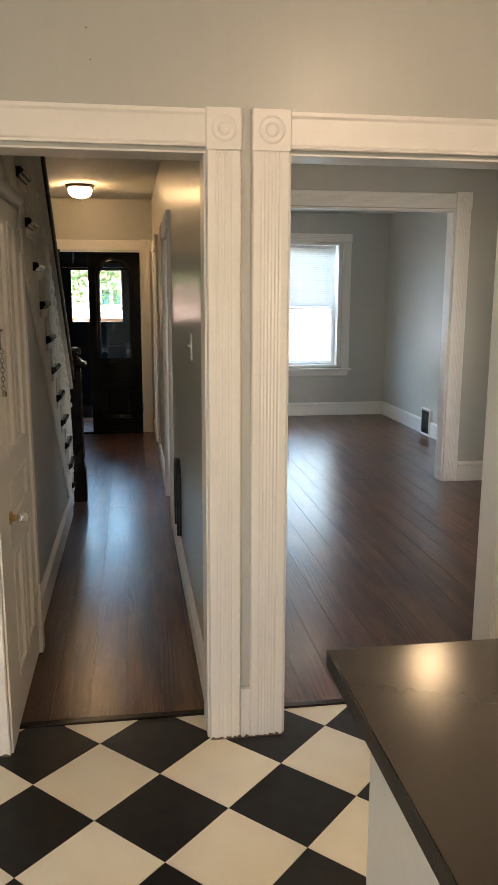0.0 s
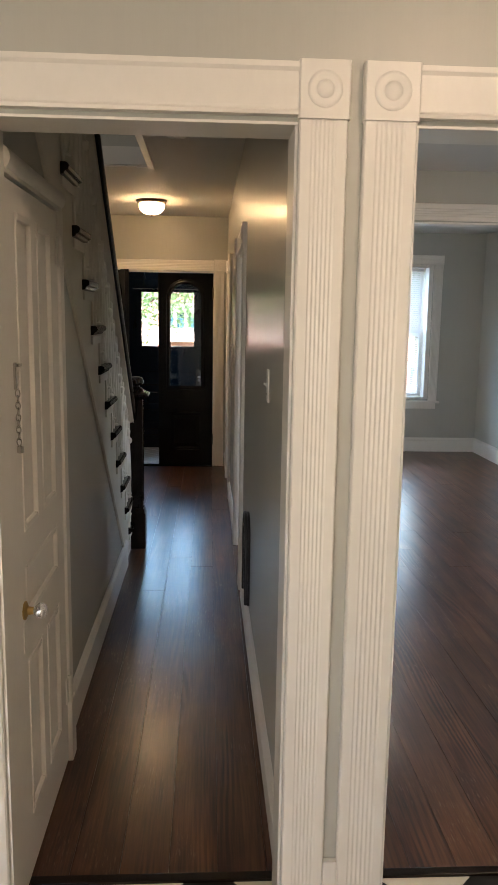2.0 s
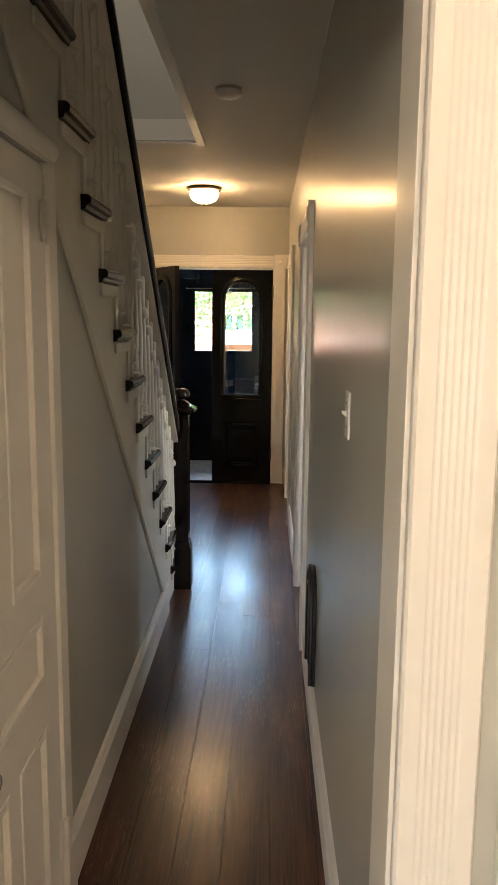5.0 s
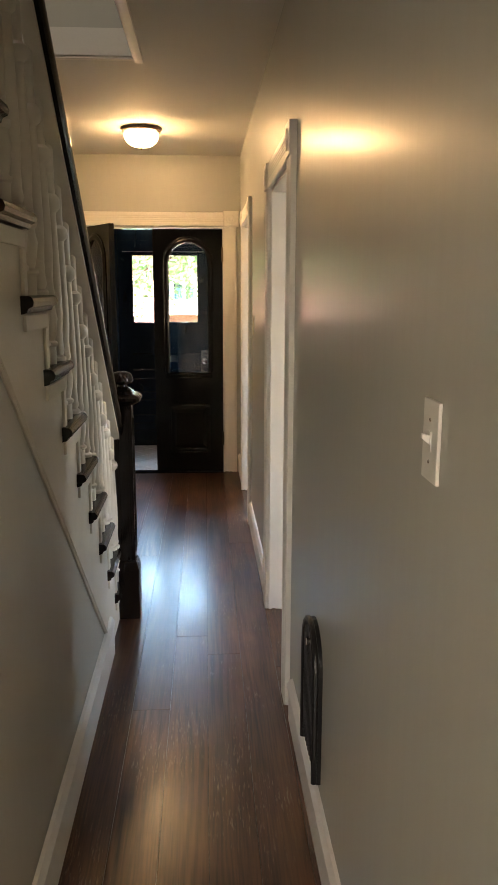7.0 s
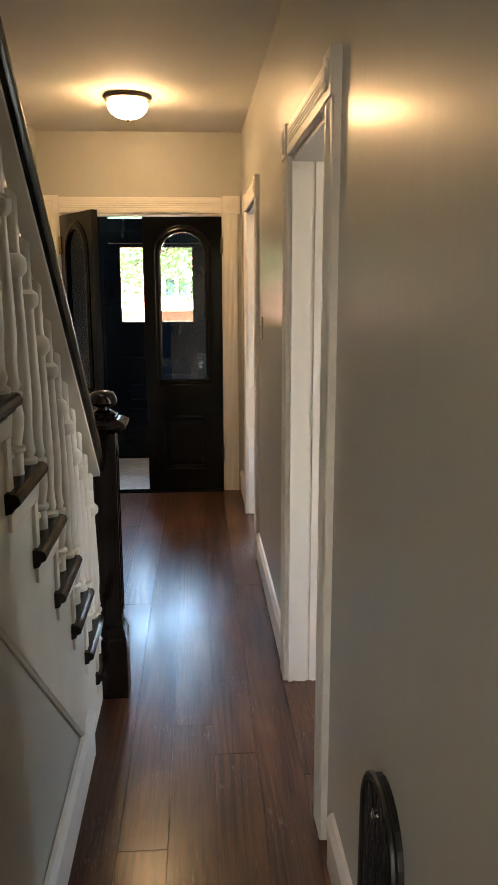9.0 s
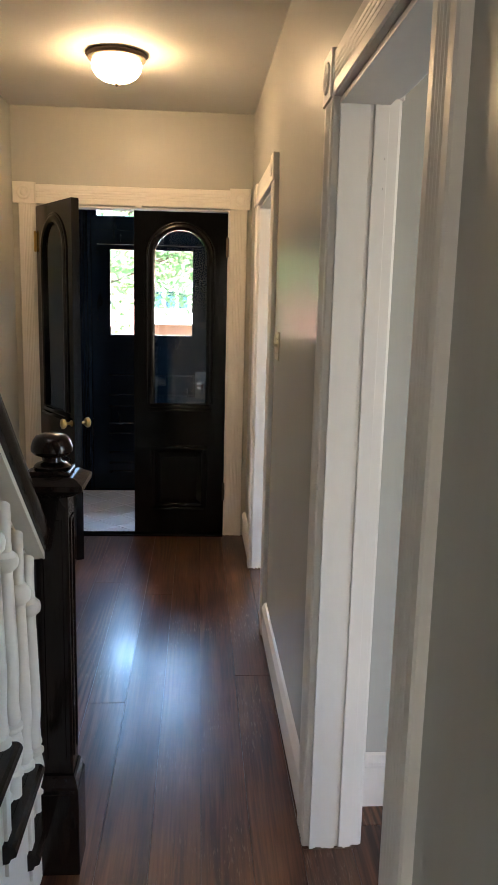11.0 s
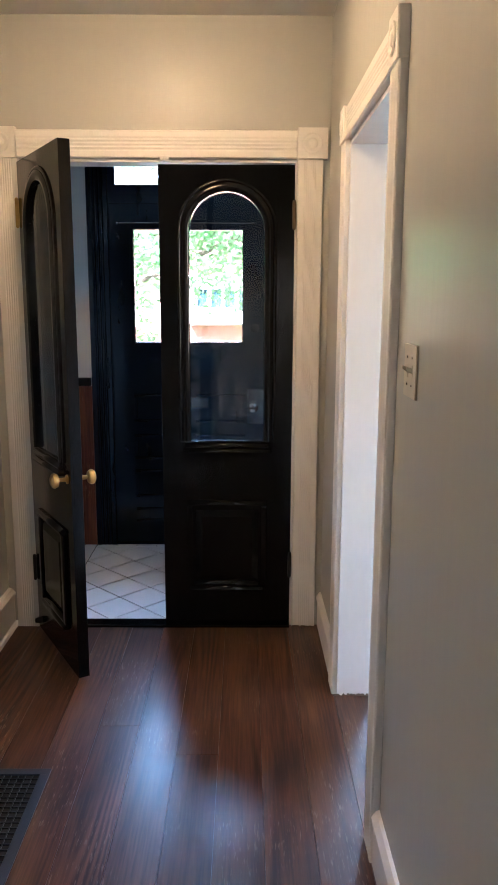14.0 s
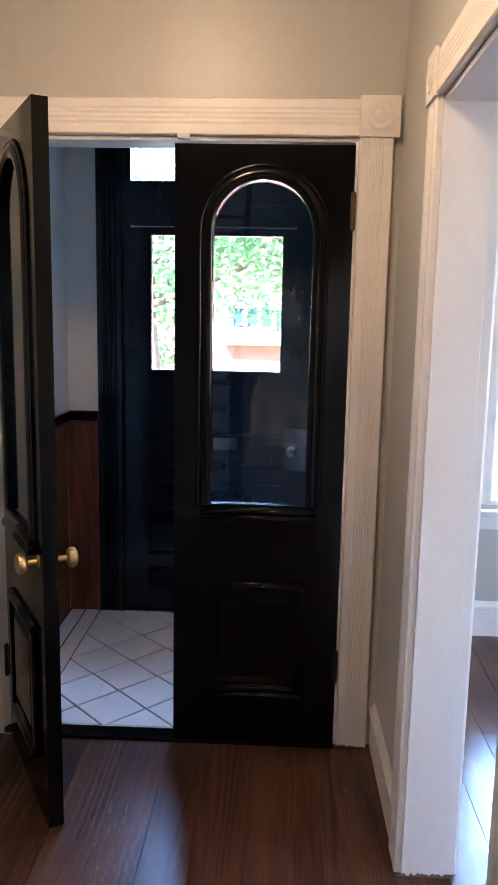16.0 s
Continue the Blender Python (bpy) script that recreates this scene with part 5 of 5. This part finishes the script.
def tree(at, height, spread, base, seed, label):
    rnd = random.Random(seed)
    t = thing("tree", at, label, "tree", "street trees")
    bm = bmesh.new()
    pts = [(0.04 * math.sin(i), 0.05 * math.cos(i * 1.3), height * 0.75 * i / 6) for i in range(7)]
    rings = []
    for i, p in enumerate(pts):
        r = 0.20 * (1 - i / 8)
        rings.append([bm.verts.new(Vector(p) + Vector((r * math.cos(a * math.pi / 4), r * math.sin(a * math.pi / 4), 0))) for a in range(8)])
    for a, b in zip(rings, rings[1:]):
        for k in range(8):
            bm.faces.new((a[k], a[(k + 1) % 8], b[(k + 1) % 8], b[k]))
    bm.faces.new(rings[0][::-1])
    bm.faces.new(rings[-1])
    tips = []
    for i in range(12):
        z = base * 0.9 + (height * 0.75 - base * 0.9) * rnd.random()
        a, l = rnd.random() * 6.28, spread * (0.5 + 0.45 * rnd.random())
        tip = Vector((l * math.cos(a), l * math.sin(a), z + l * (0.1 + 0.5 * rnd.random())))
        tube(bm, [(0, 0, z - 0.2), tip * 0.5 + Vector((0, 0, (z - 0.2) * 0.5)), tip], 0.035, 5)
        tips += [tip, tip * 0.65 + Vector((0, 0, z * 0.35))]
    part("trunk", bm, BARK, t, smooth=True)
    verts, faces = [], []
    for c in range(190):
        if c % 2:
            o = tips[rnd.randrange(len(tips))] + Vector((rnd.gauss(0, 0.35), rnd.gauss(0, 0.35), rnd.gauss(0, 0.25)))
        else:
            a, r = rnd.random() * 6.28, spread * math.sqrt(rnd.random())
            o = Vector((r * math.cos(a), r * math.sin(a), base + (height - base) * rnd.random() * (1.1 - 0.5 * r / spread)))
        for _ in range(46):
            p = o + Vector((rnd.gauss(0, 0.26), rnd.gauss(0, 0.26), rnd.gauss(0, 0.18)))
            u = Vector((rnd.gauss(0, 1), rnd.gauss(0, 1), rnd.gauss(0, 0.5))).normalized()
            v = u.orthogonal().normalized()
            s = 0.03 + 0.04 * rnd.random()
            k = len(verts)
            verts += [p - u * s, p + v * s * 0.55 + Vector((0, 0, 0.012)), p + u * s, p - v * s * 0.55]
            faces.append((k, k + 1, k + 2, k + 3))
    me = bpy.data.meshes.new("crown")
    me.from_pydata(verts, [], faces)
    me.materials.append(LEAF)
    o = new("crown", me)
    o.parent = t


tree((-1.75, 17.0, GZ), 4.5, 1.9, 2.25, 3, "leafy green street tree with a dark trunk")
tree((0.5, 18.6, GZ), 4.8, 1.9, 3.05, 7, "leafy green street tree with a dark trunk")
tree((-3.7, 19.5, GZ), 4.4, 2.0, 0.9, 5, "leafy green street tree with low branches")
tree((4.8, 18.5, GZ), 4.8, 2.2, 2.3, 11, "leafy green street tree with a dark trunk")

# ---------------------------------------------------------------- floor pieces
def clip_poly(poly, x0, x1, y0, y1):
    for axis, lim, keep in ((0, x0, 1), (0, x1, -1), (1, y0, 1), (1, y1, -1)):
        out = []
        for a, b in zip(poly, poly[1:] + poly[:1]):
            ia, ib = (a[axis] - lim) * keep >= 0, (b[axis] - lim) * keep >= 0
            if ia:
                out.append(a)
            if ia != ib:
                s = (lim - a[axis]) / (b[axis] - a[axis])
                out.append((a[0] + s * (b[0] - a[0]), a[1] + s * (b[1] - a[1])))
        poly = out
        if len(poly) < 3:
            return []
    return poly


def slab(bm, poly, z0, z1, soft):
    """A flat tile with its top edge eased."""
    cx, cy = sum(p[0] for p in poly) / len(poly), sum(p[1] for p in poly) / len(poly)

    def ring(inset, z):
        out = []
        for x, y in poly:
            d = Vector((cx - x, cy - y))
            d = d.normalized() * min(inset, d.length * 0.5)
            out.append(bm.verts.new((x + d.x, y + d.y, z)))
        return out
    a, b, c = ring(0, z0), ring(0, z1 - soft), ring(soft * 1.5, z1)
    for p, q in ((a, b), (b, c)):
        for i in range(len(poly)):
            j = (i + 1) % len(poly)
            bm.faces.new((p[i], p[j], q[j], q[i]))
    bm.faces.new(c)


def diamonds(parent, name, c, hd, gap, bounds, pick, z1, soft, near):
    """Diagonal tiles on a lattice, cut at the bounds; far ones joined."""
    shared, rest = {}, {}
    x0, x1, y0, y1 = bounds
    for i in range(int((x0 - c[0]) / hd) - 2, int((x1 - c[0]) / hd) + 3):
        for j in range(int((y0 - c[1]) / hd) - 2, int((y1 - c[1]) / hd) + 3):
            if (i + j) % 2:
                continue
            x, y, h = c[0] + i * hd, c[1] + j * hd, hd - gap
            full = [(x + h, y), (x, y + h), (x - h, y), (x, y - h)]
            poly = clip_poly(full, *bounds)
            if not poly:
                continue
            mat = pick(i, j)
            whole = len(poly) == 4 and poly == full
            if not near(x, y):
                slab(rest.setdefault(mat.name, (mat, bmesh.new()))[1], poly, -0.004, z1, soft)
                continue
            if whole:
                if mat.name not in shared:
                    bm = bmesh.new()
                    slab(bm, [(px - x, py - y) for px, py in full], -0.004, z1, soft)
                    shared[mat.name] = mesh_of(name, bm, mat)
                o = new(name, shared[mat.name])
                o.location = (x, y, 0)
            else:
                bm = bmesh.new()
                slab(bm, poly, -0.004, z1, soft)
                o = new(name, mesh_of(name, bm, mat))
            o.parent = parent
    for mat, bm in rest.values():
        o = new(name + "_field", mesh_of(name + "_field", bm, mat))
        o.parent = parent
        tagged(o, kind="stuff")


diamonds(floor_kitchen, "tile", (0.323, 3.148), 0.2115, 0.0006, (-2.2, 3.6, -1.55, 3.512), lambda i, j: TILE_W if j % 2 == 0 else TILE_B, 0.0, 0.0012, lambda x, y: y > 0.9 and -1.2 < x < 2.0)
diamonds(floor_vestibule, "tile", (-0.848, 10.447), 0.1390, 0.0062, (-0.984, 0.13, 9.902, 10.992), lambda i, j: TILE_V, 0.002, 0.001, lambda x, y: True)
for x0, x1, y0, y1, nx, ny in ((-1.138, -1.066, 9.86, 11.045, 1, 8), (-1.061, -0.989, 9.86, 11.045, 1, 8), (-0.984, 0.13, 9.862, 9.897, 9, 1), (-0.984, 0.13, 10.997, 11.045, 9, 1), (0.135, 0.283, 9.86, 11.045, 1, 8)):
    w, d = (x1 - x0) / nx, (y1 - y0) / ny
    for i in range(nx):
        for j in range(ny):
            bm = bmesh.new()
            a, b = x0 + i * w, y0 + j * d
            slab(bm, [(a + 0.002, b + 0.002), (a + w - 0.002, b + 0.002), (a + w - 0.002, b + d - 0.002), (a + 0.002, b + d - 0.002)], -0.004, 0.002, 0.001)
            new("border_tile", mesh_of("border_tile", bm, TILE_V)).parent = floor_vestibule


def boards(parent, x0, x1, y0, y1, w, seed):
    rnd = random.Random(seed)
    n = round((x1 - x0) / w)
    w = (x1 - x0) / n
    for i in range(n):
        y = y0
        while y < y1 - 0.01:
            l = rnd.uniform(2.4, 4.6)
            e = y1 if y + l > y1 - 0.5 else y + l
            bm = bmesh.new()
            a, b = x0 + i * w + 0.0008, x0 + (i + 1) * w - 0.0008
            lift = rnd.uniform(-0.0006, 0.0)
            slab(bm, [(a, y + 0.0006), (b, y + 0.0006), (b, e - 0.0006), (a, e - 0.0006)], -0.012, lift, 0.0008)
            new("floor_board", mesh_of("floor_board", bm, FLOOR)).parent = parent
            y = e


boards(floor_hall, LX, RX2, 3.515, FY0 - 0.005, 0.1425, 5)
boards(floor_rooms, RX2, RW, 3.515, 10.88, 0.1425, 9)

# wainscot boards in the vestibule
wains = trim("wainscot", (LX, 10.5, 0), "red-brown stained beadboard wainscot")


def wains_board(x0, x1, y0, y1):
    bm = bmesh.new()
    box(bm, x0, x1, y0, y1, 0.0, 0.999, 0.003)
    part("board", bm, WAINS, wains, world=True)


for i in range(12):
    y = FY1 + i * 0.09
    wains_board(LX + 0.001, LX + 0.025, y + 0.0008, min(y + 0.089, OUT - 0.026))
    wains_board(RX - 0.025, RX - 0.001, y + 0.0008, min(y + 0.089, OUT - 0.026))
for x0, x1 in ((LX + 0.026, -1.066), (-1.064, -0.987), (0.187, 0.288)):
    wains_board(x0, x1, OUT - 0.025, OUT - 0.001)
